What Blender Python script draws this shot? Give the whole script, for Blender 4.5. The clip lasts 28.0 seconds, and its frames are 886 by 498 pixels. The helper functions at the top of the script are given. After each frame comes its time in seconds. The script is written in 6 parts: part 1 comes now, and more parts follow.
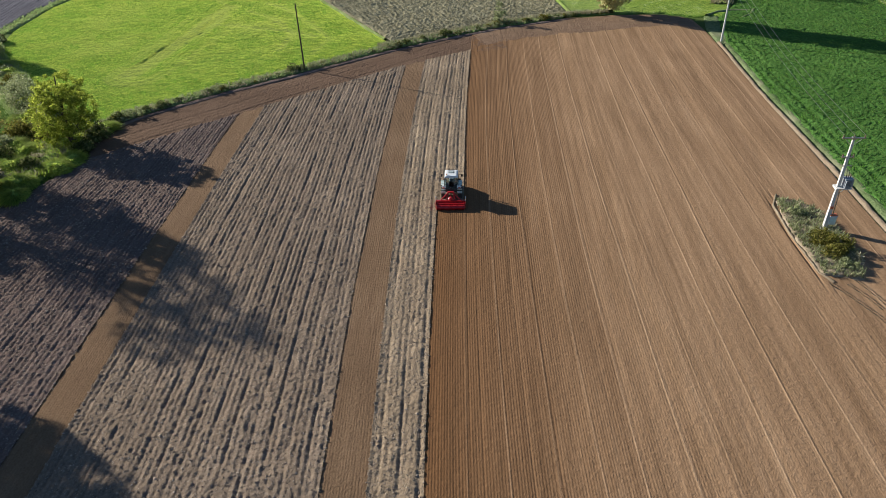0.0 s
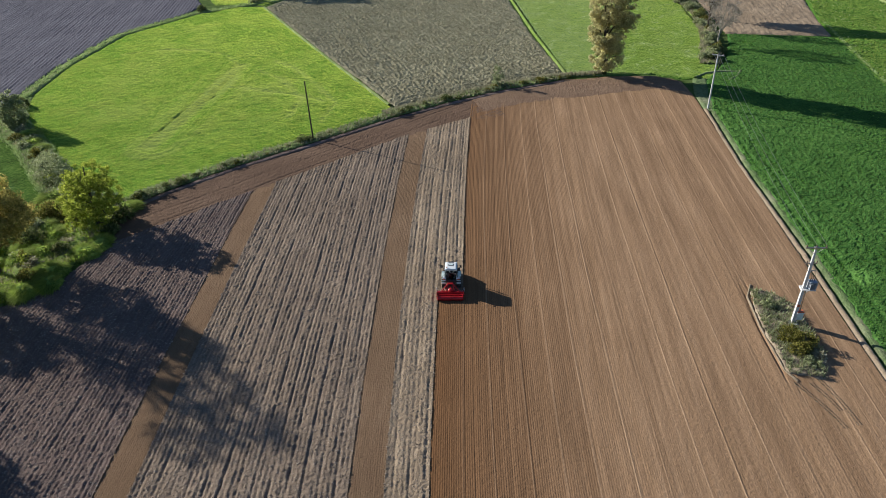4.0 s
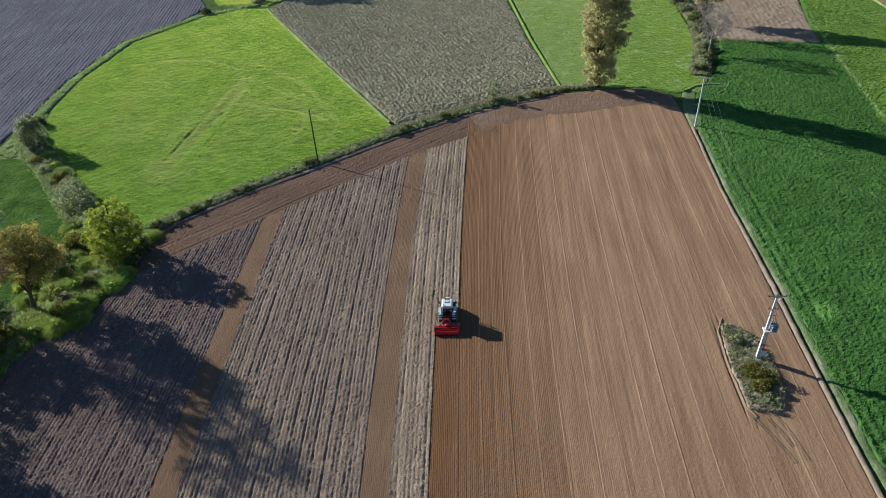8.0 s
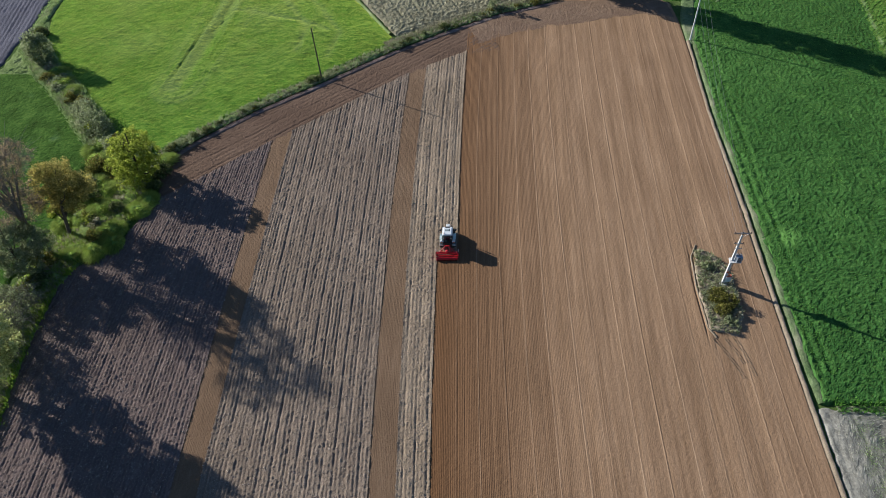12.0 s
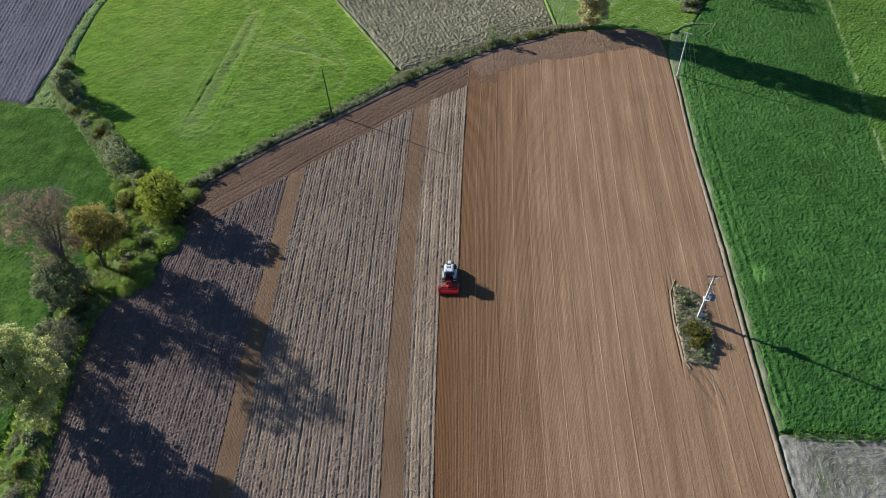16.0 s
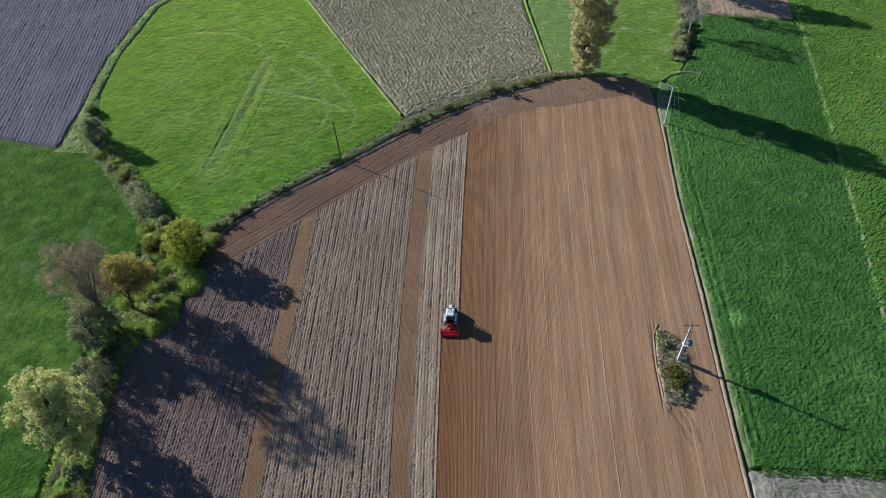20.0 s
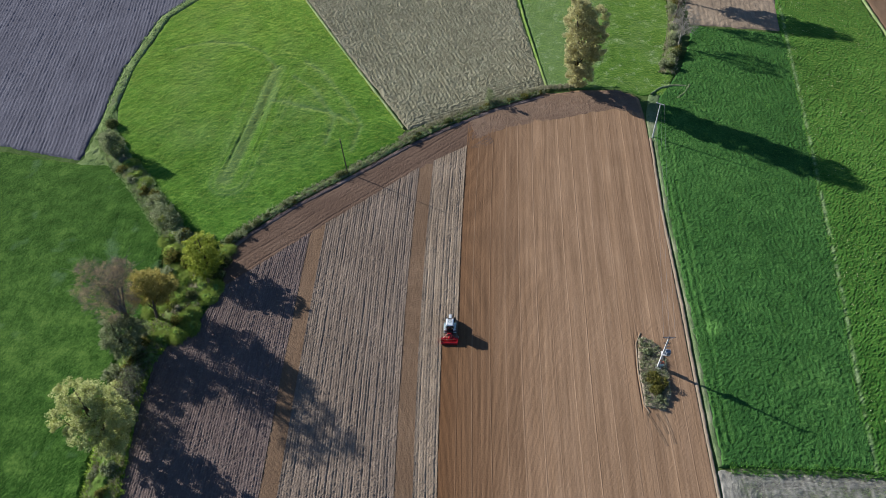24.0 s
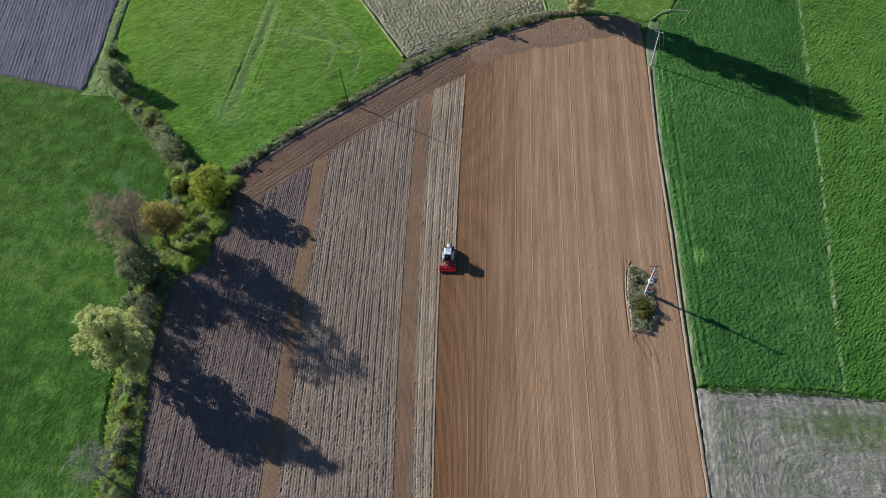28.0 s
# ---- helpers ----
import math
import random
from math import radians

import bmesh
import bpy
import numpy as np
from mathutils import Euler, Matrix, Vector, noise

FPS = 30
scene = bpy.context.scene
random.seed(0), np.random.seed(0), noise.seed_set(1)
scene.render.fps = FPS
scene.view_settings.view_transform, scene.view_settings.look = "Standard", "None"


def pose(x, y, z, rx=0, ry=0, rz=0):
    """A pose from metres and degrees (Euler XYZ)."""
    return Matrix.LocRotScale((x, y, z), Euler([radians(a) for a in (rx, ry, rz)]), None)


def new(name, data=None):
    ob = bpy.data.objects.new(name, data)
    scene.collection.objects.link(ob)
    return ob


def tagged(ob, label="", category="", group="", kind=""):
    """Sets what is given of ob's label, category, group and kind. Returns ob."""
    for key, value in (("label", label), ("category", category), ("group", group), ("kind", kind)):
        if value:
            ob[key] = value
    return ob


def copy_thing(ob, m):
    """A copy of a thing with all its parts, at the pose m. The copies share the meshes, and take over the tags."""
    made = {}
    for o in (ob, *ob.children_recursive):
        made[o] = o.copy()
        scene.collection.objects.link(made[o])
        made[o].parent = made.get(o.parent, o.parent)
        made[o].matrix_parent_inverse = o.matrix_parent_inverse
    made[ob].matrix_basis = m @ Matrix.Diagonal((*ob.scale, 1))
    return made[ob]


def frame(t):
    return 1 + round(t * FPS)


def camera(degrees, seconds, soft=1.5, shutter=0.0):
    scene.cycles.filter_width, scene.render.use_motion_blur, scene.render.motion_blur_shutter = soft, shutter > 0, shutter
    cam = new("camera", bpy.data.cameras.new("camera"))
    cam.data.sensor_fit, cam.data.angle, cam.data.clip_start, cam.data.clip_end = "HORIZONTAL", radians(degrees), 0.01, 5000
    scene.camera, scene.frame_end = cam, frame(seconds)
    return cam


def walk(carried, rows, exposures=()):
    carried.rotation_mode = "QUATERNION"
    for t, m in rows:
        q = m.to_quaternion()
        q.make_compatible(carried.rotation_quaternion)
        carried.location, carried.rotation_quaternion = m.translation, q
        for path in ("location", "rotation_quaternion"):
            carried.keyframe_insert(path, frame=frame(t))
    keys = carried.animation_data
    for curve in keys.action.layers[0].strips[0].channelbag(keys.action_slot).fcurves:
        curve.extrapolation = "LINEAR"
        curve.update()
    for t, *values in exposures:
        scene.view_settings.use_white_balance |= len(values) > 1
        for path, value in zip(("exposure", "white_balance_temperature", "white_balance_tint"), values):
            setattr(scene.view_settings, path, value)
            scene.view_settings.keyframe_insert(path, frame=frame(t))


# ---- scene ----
cam = camera(66.0, 28.0, soft=0.85)
# seconds, x, y, z, yaw, pitch, roll
ROWS = [
    (0.0, 3.40, -0.00, 35.66, 3.668, -34.027, 1.668),
    (0.5, 3.43, 0.04, 37.05, 3.670, -34.191, 1.644),
    (1.0, 3.46, 0.08, 38.45, 3.654, -34.101, 1.741),
    (1.5, 3.50, 0.12, 39.84, 3.629, -34.078, 1.715),
    (2.0, 3.55, 0.16, 41.24, 3.665, -34.010, 1.704),
    (2.5, 3.64, 0.19, 42.63, 3.692, -33.910, 1.743),
    (3.0, 3.75, 0.21, 44.03, 3.690, -33.937, 1.818),
    (3.5, 3.89, 0.23, 45.44, 3.742, -33.864, 1.907),
    (5.5, 4.74, 0.21, 51.08, 3.962, -33.692, 2.247),
    (6.0, 4.96, 0.19, 52.50, 4.061, -33.685, 2.289),
    (6.5, 5.16, 0.16, 53.91, 4.105, -33.657, 2.368),
    (7.0, 5.33, 0.13, 55.33, 4.148, -34.120, 2.412),
    (7.5, 5.45, 0.10, 56.75, 4.081, -35.500, 2.499),
    (8.0, 5.54, 0.07, 58.17, 3.897, -36.929, 2.575),
    (8.5, 5.60, 0.03, 59.59, 3.751, -38.447, 2.535),
    (9.0, 5.64, -0.00, 61.02, 3.765, -39.817, 2.509),
    (9.5, 5.67, -0.04, 62.45, 3.742, -41.219, 2.546),
    (10.0, 5.69, -0.09, 63.89, 3.773, -42.741, 2.504),
    (10.5, 5.71, -0.13, 65.33, 3.800, -44.130, 2.501),
    (11.0, 5.74, -0.18, 66.78, 3.725, -45.517, 2.576),
    (11.5, 5.79, -0.23, 68.24, 3.710, -46.999, 2.604),
    (13.5, 6.13, -0.42, 74.11, 3.734, -49.603, 2.772),
    (14.0, 6.24, -0.47, 75.58, 3.736, -49.573, 2.803),
    (14.5, 6.36, -0.51, 77.04, 3.808, -49.525, 2.811),
    (15.0, 6.48, -0.55, 78.50, 3.808, -49.553, 2.876),
    (15.5, 6.61, -0.59, 79.95, 3.880, -49.526, 2.890),
    (16.0, 6.73, -0.64, 81.40, 3.871, -49.462, 2.937),
    (16.5, 6.85, -0.70, 82.83, 3.914, -49.459, 2.982),
    (17.0, 6.97, -0.77, 84.26, 3.943, -49.408, 2.994),
    (17.5, 7.07, -0.86, 85.67, 3.981, -49.348, 3.005),
    (18.0, 7.16, -0.96, 87.07, 3.998, -49.310, 3.018),
    (18.5, 7.24, -1.09, 88.46, 3.969, -49.229, 3.040),
    (19.0, 7.31, -1.23, 89.84, 3.969, -49.137, 3.038),
    (19.5, 7.38, -1.38, 91.22, 3.992, -49.078, 3.028),
    (20.0, 7.44, -1.53, 92.60, 4.076, -49.019, 3.009),
    (20.5, 7.52, -1.69, 93.98, 4.024, -48.913, 3.044),
    (21.0, 7.61, -1.83, 95.37, 4.064, -48.883, 3.037),
    (21.5, 7.71, -1.96, 96.78, 4.076, -48.804, 3.041),
    (23.5, 8.37, -2.26, 102.61, 4.155, -48.682, 3.199),
    (24.0, 8.56, -2.28, 104.10, 4.117, -51.061, 3.258),
    (24.5, 8.74, -2.29, 105.59, 4.191, -54.704, 3.234),
    (25.0, 8.91, -2.28, 107.08, 4.275, -54.799, 3.199),
    (25.5, 9.04, -2.25, 108.55, 4.280, -54.837, 3.217),
    (26.0, 9.15, -2.23, 109.91, 4.280, -54.847, 3.247),
    (26.5, 9.30, -2.28, 110.74, 4.187, -54.783, 3.378),
    (27.0, 9.53, -2.45, 110.75, 4.279, -55.462, 3.442),
    (27.5, 9.83, -2.70, 110.16, 4.310, -56.836, 3.552),
    (28.0, 10.16, -3.00, 109.27, 4.248, -57.971, 3.692),
]
# the camera darkens and cools its picture a little as the low sun enters it less
EXPOSURES = [(0.0, 0.93, 6200, 10), (3.0, 0.91, 6100, 10), (6.0, 0.83, 5650, 10), (14.0, 0.85, 5650, 11), (20.0, 0.85, 5600, 12), (28.0, 0.88, 5600, 12)]
walk(cam, [(t, pose(x, y, z, 90 + pitch, roll, yaw)) for t, x, y, z, yaw, pitch, roll in ROWS], EXPOSURES)

# ---- light: low autumn sun from beyond the western hedge ----
SUN_ELEV = 21.2
SUN_DIR = Vector((-0.893, 0.450, math.tan(radians(SUN_ELEV)))).normalized()
world = bpy.data.worlds.new("sky")
scene.world = world
world.use_nodes = True
wn = world.node_tree
sky = wn.nodes.new("ShaderNodeTexSky")
sky.sky_type = "NISHITA"
sky.sun_disc = False
sky.ozone_density = 4.0
sky.dust_density = 0.4
sky.sun_elevation = radians(SUN_ELEV)
sky.sun_rotation = math.atan2(SUN_DIR.x, SUN_DIR.y)
wn.links.new(sky.outputs[0], wn.nodes["Background"].inputs[0])
wn.nodes["Background"].inputs[1].default_value = 0.057
sun = new("sun", bpy.data.lights.new("sun", "SUN"))
sun.data.energy = 5.0
sun.data.angle = radians(0.55)
sun.data.color = (1.0, 0.920, 0.775)
sun.rotation_euler = SUN_DIR.to_track_quat("Z", "Y").to_euler()

# ---- materials ----
def link(nt, a, b):
    nt.links.new(a, b)


def put(nt, kind, **values):
    n = nt.nodes.new(kind)
    for key, value in values.items():
        n.inputs[key.replace("_", " ")].default_value = value
    return n


def material(name, rough=0.9, spec=0.25, metal=0.0):
    m = bpy.data.materials.new(name)
    m.use_nodes = True
    b = m.node_tree.nodes["Principled BSDF"]
    b.inputs["Roughness"].default_value = rough
    b.inputs["Specular IOR Level"].default_value = spec
    b.inputs["Metallic"].default_value = metal
    return m, m.node_tree, b


def position(nt, sx=1.0, sy=1.0, sz=1.0, turn=0.0):
    g = nt.nodes.new("ShaderNodeNewGeometry")
    mp = nt.nodes.new("ShaderNodeMapping")
    mp.vector_type = "TEXTURE"
    mp.inputs["Scale"].default_value = (1 / sx, 1 / sy, 1 / sz)
    mp.inputs["Rotation"].default_value = (0, 0, radians(turn))
    link(nt, g.outputs["Position"], mp.inputs["Vector"])
    return mp.outputs[0]


def grain(nt, vec, scale, detail=4.0, rough=0.6):
    n = put(nt, "ShaderNodeTexNoise", Scale=scale, Detail=detail, Roughness=rough)
    link(nt, vec, n.inputs["Vector"])
    return n.outputs["Fac"]


def ramp(nt, fac, stops):
    r = nt.nodes.new("ShaderNodeValToRGB")
    e = r.color_ramp.elements
    while len(e) < len(stops):
        e.new(0.5)
    for el, (p, c) in zip(e, stops):
        el.position = p
        el.color = (*c, 1.0) if len(c) == 3 else c
    link(nt, fac, r.inputs["Fac"])
    return r.outputs["Color"]


def mix(nt, fac, a, b, blend="MIX"):
    n = nt.nodes.new("ShaderNodeMix")
    n.data_type, n.blend_type = "RGBA", blend
    for k, v in ((0, fac), (6, a), (7, b)):
        if hasattr(v, "is_linked"):
            link(nt, v, n.inputs[k])
        elif k == 0:
            n.inputs[0].default_value = v
        else:
            n.inputs[k].default_value = (*v, 1.0)
    return n.outputs[2]


def calc(nt, op, a, b=0.0, c=0.0):
    n = nt.nodes.new("ShaderNodeMath")
    n.operation = op
    for k, v in enumerate((a, b, c)):
        if hasattr(v, "is_linked"):
            link(nt, v, n.inputs[k])
        else:
            n.inputs[k].default_value = v
    return n.outputs[0]


def attr(nt, name):
    n = nt.nodes.new("ShaderNodeAttribute")
    n.attribute_name = name
    return n.outputs["Fac"]


def bumped(nt, b, height, strength, distance):
    n = put(nt, "ShaderNodeBump", Strength=strength, Distance=distance)
    link(nt, height, n.inputs["Height"])
    link(nt, n.outputs["Normal"], b.inputs["Normal"])


def between(nt, fac, lo, hi):
    n = put(nt, "ShaderNodeMapRange")
    n.inputs["From Min"].default_value, n.inputs["From Max"].default_value = lo, hi
    link(nt, fac, n.inputs["Value"])
    return n.outputs[0]


def fuzz(nt, b, weight, tint):
    """The shine of grass blades and straw seen along the ground."""
    b.inputs["Sheen Weight"].default_value = weight
    b.inputs["Sheen Roughness"].default_value = 0.35
    b.inputs["Sheen Tint"].default_value = (*tint, 1.0)


def soil(name, dark, mid, pale, fine=9.0, stretch=0.12, turn=0.0, moist=False, bump=0.6, straw=0.0, patch=0.30, sheen=0.0, grit=0.54):
    m, nt, b = material(name, 1.0, 0.03)
    p = position(nt)
    long = position(nt, 1.0, stretch, 1.0, turn)
    big = grain(nt, p, 0.09, 5.0, 0.6)
    streak = grain(nt, long, 1.1, 4.0, 0.65)
    small = grain(nt, p, fine, 5.0, 0.75)
    tone = calc(nt, "ADD", calc(nt, "MULTIPLY", big, patch), calc(nt, "ADD", calc(nt, "MULTIPLY", streak, 0.56 - patch), calc(nt, "MULTIPLY", calc(nt, "SUBTRACT", small, 0.5), grit)))
    tone = calc(nt, "ADD", tone, 0.27)
    col = ramp(nt, tone, [(0.30, dark), (0.55, mid), (0.80, pale)])
    if moist:
        # soil turned last is still moist and dries out pass by pass
        w = between(nt, attr(nt, "row"), 19.0, 0.0)
        w = calc(nt, "MULTIPLY", w, calc(nt, "ADD", 0.75, calc(nt, "MULTIPLY", streak, 0.5)))
        col = mix(nt, w, col, (0.50, 0.41, 0.33), "MULTIPLY")
        bands = put(nt, "ShaderNodeTexNoise", Scale=0.42, Detail=2.0)
        bands.noise_dimensions = "1D"
        link(nt, attr(nt, "row"), bands.inputs["W"])
        col = mix(nt, 0.30, col, ramp(nt, bands.outputs["Fac"], [(0.36, (0.60, 0.56, 0.53)), (0.5, (1, 1, 1)), (0.66, (1.22, 1.2, 1.15))]), "MULTIPLY")
        fine_bands = put(nt, "ShaderNodeTexNoise", Scale=1.9, Detail=3.0)
        fine_bands.noise_dimensions = "1D"
        link(nt, attr(nt, "row"), fine_bands.inputs["W"])
        col = mix(nt, 0.24, col, ramp(nt, fine_bands.outputs["Fac"], [(0.34, (0.64, 0.60, 0.57)), (0.5, (1, 1, 1)), (0.68, (1.25, 1.24, 1.2))]), "MULTIPLY")
    # dry crumbs on the ridges
    col = mix(nt, calc(nt, "MULTIPLY", attr(nt, "wear"), calc(nt, "ADD", 0.25, small)), col, [min(1.0, 1.25 * v) for v in pale])
    if straw:
        s = grain(nt, position(nt, 3.0, 0.7, 1.0, turn + 20), 5.0, 3.0, 0.8)
        col = mix(nt, calc(nt, "MULTIPLY", between(nt, s, 0.55, 0.68), straw), col, (0.42, 0.35, 0.22))
    link(nt, col, b.inputs["Base Color"])
    fuzz(nt, b, sheen, (0.95, 0.88, 0.70))
    bumped(nt, b, calc(nt, "ADD", small, calc(nt, "MULTIPLY", grain(nt, p, fine * 0.35, 4.0, 0.7), 1.4)), bump, 0.12)
    return m


def herb(name, deep, mid, light, fine=5.0, big=0.05, worn=(0.16, 0.17, 0.07), glow=0.25, bump=0.8, flowers=0.0, combed=0.30, patch=0.32, broad=0.22, sheen=0.0, tint=(0.90, 1.0, 0.20)):
    m, nt, b = material(name, 0.95, 0.02)
    p = position(nt)
    a = grain(nt, p, big, 4.0, 0.55)
    c = grain(nt, p, fine, 5.0, 0.75)
    d = grain(nt, p, fine * 0.15, 4.0, 0.7)
    tone = calc(nt, "ADD", calc(nt, "MULTIPLY", a, 0.26), calc(nt, "ADD", calc(nt, "MULTIPLY", c, 0.55), calc(nt, "MULTIPLY", d, broad)))
    tone = calc(nt, "ADD", tone, calc(nt, "MULTIPLY", calc(nt, "SUBTRACT", grain(nt, p, 0.28, 4.0, 0.65), 0.5), patch))
    tone = calc(nt, "ADD", tone, calc(nt, "MULTIPLY", calc(nt, "SUBTRACT", grain(nt, position(nt, 1.0, 0.18, 1.0, 14.0), 0.9, 4.0, 0.65), 0.5), combed))
    col = ramp(nt, tone, [(0.33, deep), (0.52, mid), (0.72, light)])
    w = attr(nt, "wear")
    col = mix(nt, calc(nt, "MULTIPLY", w, calc(nt, "ADD", 0.35, c)), col, worn)
    if flowers:
        f = between(nt, calc(nt, "MULTIPLY", grain(nt, p, 4.5, 2.0), grain(nt, p, 0.35, 3.0)), 0.33, 0.37)
        col = mix(nt, calc(nt, "MULTIPLY", f, flowers), col, (0.55, 0.58, 0.42))
    link(nt, col, b.inputs["Base Color"])
    bumped(nt, b, calc(nt, "ADD", c, calc(nt, "MULTIPLY", d, broad / 0.22)), bump, 0.25)
    fuzz(nt, b, sheen, tint)
    t = nt.nodes.new("ShaderNodeBsdfTranslucent")
    link(nt, mix(nt, 0.6, col, (1.0, 0.95, 0.25), "MULTIPLY"), t.inputs["Color"])
    s = nt.nodes.new("ShaderNodeMixShader")
    s.inputs[0].default_value = glow
    out = nt.nodes["Material Output"]
    link(nt, b.outputs[0], s.inputs[1])
    link(nt, t.outputs[0], s.inputs[2])
    link(nt, s.outputs[0], out.inputs["Surface"])
    return m


def leaf(name, a, c, d, glow=0.4):
    m, nt, b = material(name, 0.8, 0.1)
    g = nt.nodes.new("ShaderNodeNewGeometry")
    col = ramp(nt, g.outputs["Random Per Island"], [(0.0, a), (0.5, c), (1.0, d)])
    n = grain(nt, position(nt), 0.7, 3.0)
    col = mix(nt, 1.0, col, ramp(nt, n, [(0.3, (0.7, 0.7, 0.7)), (0.7, (1.25, 1.2, 1.1))]), "MULTIPLY")
    link(nt, col, b.inputs["Base Color"])
    t = nt.nodes.new("ShaderNodeBsdfTranslucent")
    link(nt, col, t.inputs["Color"])
    s = nt.nodes.new("ShaderNodeMixShader")
    s.inputs[0].default_value = glow
    link(nt, b.outputs[0], s.inputs[1])
    link(nt, t.outputs[0], s.inputs[2])
    link(nt, s.outputs[0], nt.nodes["Material Output"].inputs["Surface"])
    return m


def plain(name, col, rough=0.5, metal=0.0, spec=0.4, wear=0.35, scale=6.0, stain=(0.2, 0.15, 0.1)):
    m, nt, b = material(name, rough, spec, metal)
    p = position(nt)
    n = grain(nt, p, scale, 5.0, 0.7)
    link(nt, mix(nt, calc(nt, "MULTIPLY", between(nt, n, 0.5, 0.75), wear), col, stain), b.inputs["Base Color"])
    bumped(nt, b, n, 0.15, 0.01)
    return m


M_HARROW = soil("harrowed_soil", (0.125, 0.076, 0.041), (0.265, 0.167, 0.097), (0.425, 0.286, 0.176), 4.0, 0.05, 0, True, 0.55, 0.0, 0.14, grit=0.34)
M_STRIP = soil("harrowed_strip_soil", (0.084, 0.051, 0.030), (0.171, 0.110, 0.066), (0.280, 0.191, 0.122), 9.0, 0.14, 0, False, 0.8)
M_TURN = soil("turned_headland_soil", (0.088, 0.057, 0.037), (0.186, 0.123, 0.082), (0.311, 0.221, 0.152), 7.0, 0.3, -68, False, 1.0)
M_PLOUGH = soil("ploughed_soil", (0.089, 0.065, 0.048), (0.206, 0.156, 0.114), (0.388, 0.305, 0.231), 5.0, 0.2, 0, False, 1.0, 0.12)
# darker, slightly bluer ploughed soil for the western land and the hedge foot
M_DARKSOIL = soil("dark_ploughed_soil", (0.065, 0.047, 0.038), (0.142, 0.104, 0.090), (0.264, 0.207, 0.180), 5.0, 0.2, 0, False, 1.0, 0.10)
M_DRY = soil("dry_ploughed_soil", (0.125, 0.090, 0.059), (0.267, 0.202, 0.138), (0.464, 0.368, 0.260), 5.0, 0.2, 0, False, 1.0, 0.12)
M_CLOD = leaf("soil_clods", (0.125, 0.098, 0.079), (0.215, 0.173, 0.142), (0.345, 0.290, 0.245), 0.0)
M_HEAD = soil("headland_soil", (0.067, 0.043, 0.030), (0.133, 0.086, 0.059), (0.228, 0.158, 0.111), 7.0, 0.10, -45, False, 1.0)
M_GREY = soil("grey_ploughed_soil", (0.050, 0.048, 0.058), (0.115, 0.109, 0.127), (0.235, 0.224, 0.248), 4.0, 0.05, 10, False, 1.0, 0.0, 0.2)
M_STUBBLE = soil("stubble_soil", (0.099, 0.088, 0.056), (0.265, 0.240, 0.146), (0.584, 0.542, 0.371), 3.2, 0.2, 24, False, 1.0, 0.7, 0.15, 0.12)
M_STRAW = soil("cut_straw_ground", (0.076, 0.071, 0.057), (0.181, 0.170, 0.140), (0.421, 0.395, 0.331), 5.0, 0.5, 4, False, 0.9, 0.2)
M_PALE = soil("pale_bank_soil", (0.130, 0.096, 0.063), (0.230, 0.178, 0.124), (0.353, 0.286, 0.207), 6.0, 0.5, 0, False, 0.8, 0.3)
M_ISLET = soil("islet_soil", (0.105, 0.080, 0.054), (0.180, 0.142, 0.100), (0.275, 0.225, 0.165), 6.0, 0.5, 0, False, 0.8, 0.3)
M_MEADOW = herb("meadow_grass", (0.009, 0.050, 0.008), (0.047, 0.144, 0.018), (0.150, 0.295, 0.044), 2.4, 0.04, (0.086, 0.150, 0.058), 0.0, 1.0, combed=0.10, patch=0.50, sheen=1.05, tint=(0.92, 1.0, 0.15))
M_MEADOW2 = herb("flowering_meadow_grass", (0.015, 0.058, 0.010), (0.050, 0.132, 0.020), (0.126, 0.225, 0.048), 2.6, 0.04, (0.26, 0.33, 0.16), 0.0, 1.0, 0.0, 0.08, 0.24, 0.16, 0.25)
M_MEADOW3 = herb("northern_meadow_grass", (0.022, 0.070, 0.010), (0.066, 0.146, 0.020), (0.156, 0.250, 0.046), 3.0, 0.04, (0.140, 0.195, 0.088), 0.0, 1.0, 0.35, 0.1, 0.36, 0.16, sheen=0.45, tint=(0.85, 1.0, 0.20))
M_PALEGRASS = herb("pale_bank_grass", (0.090, 0.140, 0.045), (0.190, 0.250, 0.090), (0.330, 0.370, 0.190), 3.0, 0.3, (0.26, 0.26, 0.16), 0.0, 1.0, sheen=0.3)
M_CROP = herb("clover_crop", (0.010, 0.038, 0.010), (0.043, 0.114, 0.026), (0.128, 0.250, 0.060), 3.0, 0.03, (0.13, 0.27, 0.060), 0.0, 1.0, 0.0, 0.05, 0.24, 0.20, 0.10, (0.8, 1.0, 0.2))
M_CROP2 = herb("western_clover_crop", (0.007, 0.027, 0.005), (0.039, 0.096, 0.015), (0.126, 0.214, 0.040), 2.6, 0.03, (0.10, 0.165, 0.07), 0.0, 1.0, 0.0, 0.05, 0.40, 0.26, 0.25, (0.8, 1.0, 0.15))
M_VERGE = herb("verge_grass", (0.060, 0.118, 0.020), (0.150, 0.230, 0.046), (0.280, 0.345, 0.108), 3.0, 0.3, (0.26, 0.26, 0.14), 0.0, 1.0, sheen=0.5, tint=(0.85, 1.0, 0.25))
M_EDGE = herb("trampled_crop_edge", (0.050, 0.086, 0.030), (0.125, 0.172, 0.072), (0.245, 0.280, 0.160), 4.0, 0.3, (0.27, 0.25, 0.17), 0.0, 1.0)
M_GROUND = herb("rough_farmland", (0.040, 0.074, 0.018), (0.085, 0.128, 0.034), (0.150, 0.185, 0.070), 3.0, 0.2, (0.2, 0.15, 0.1), 0.1, 0.9)
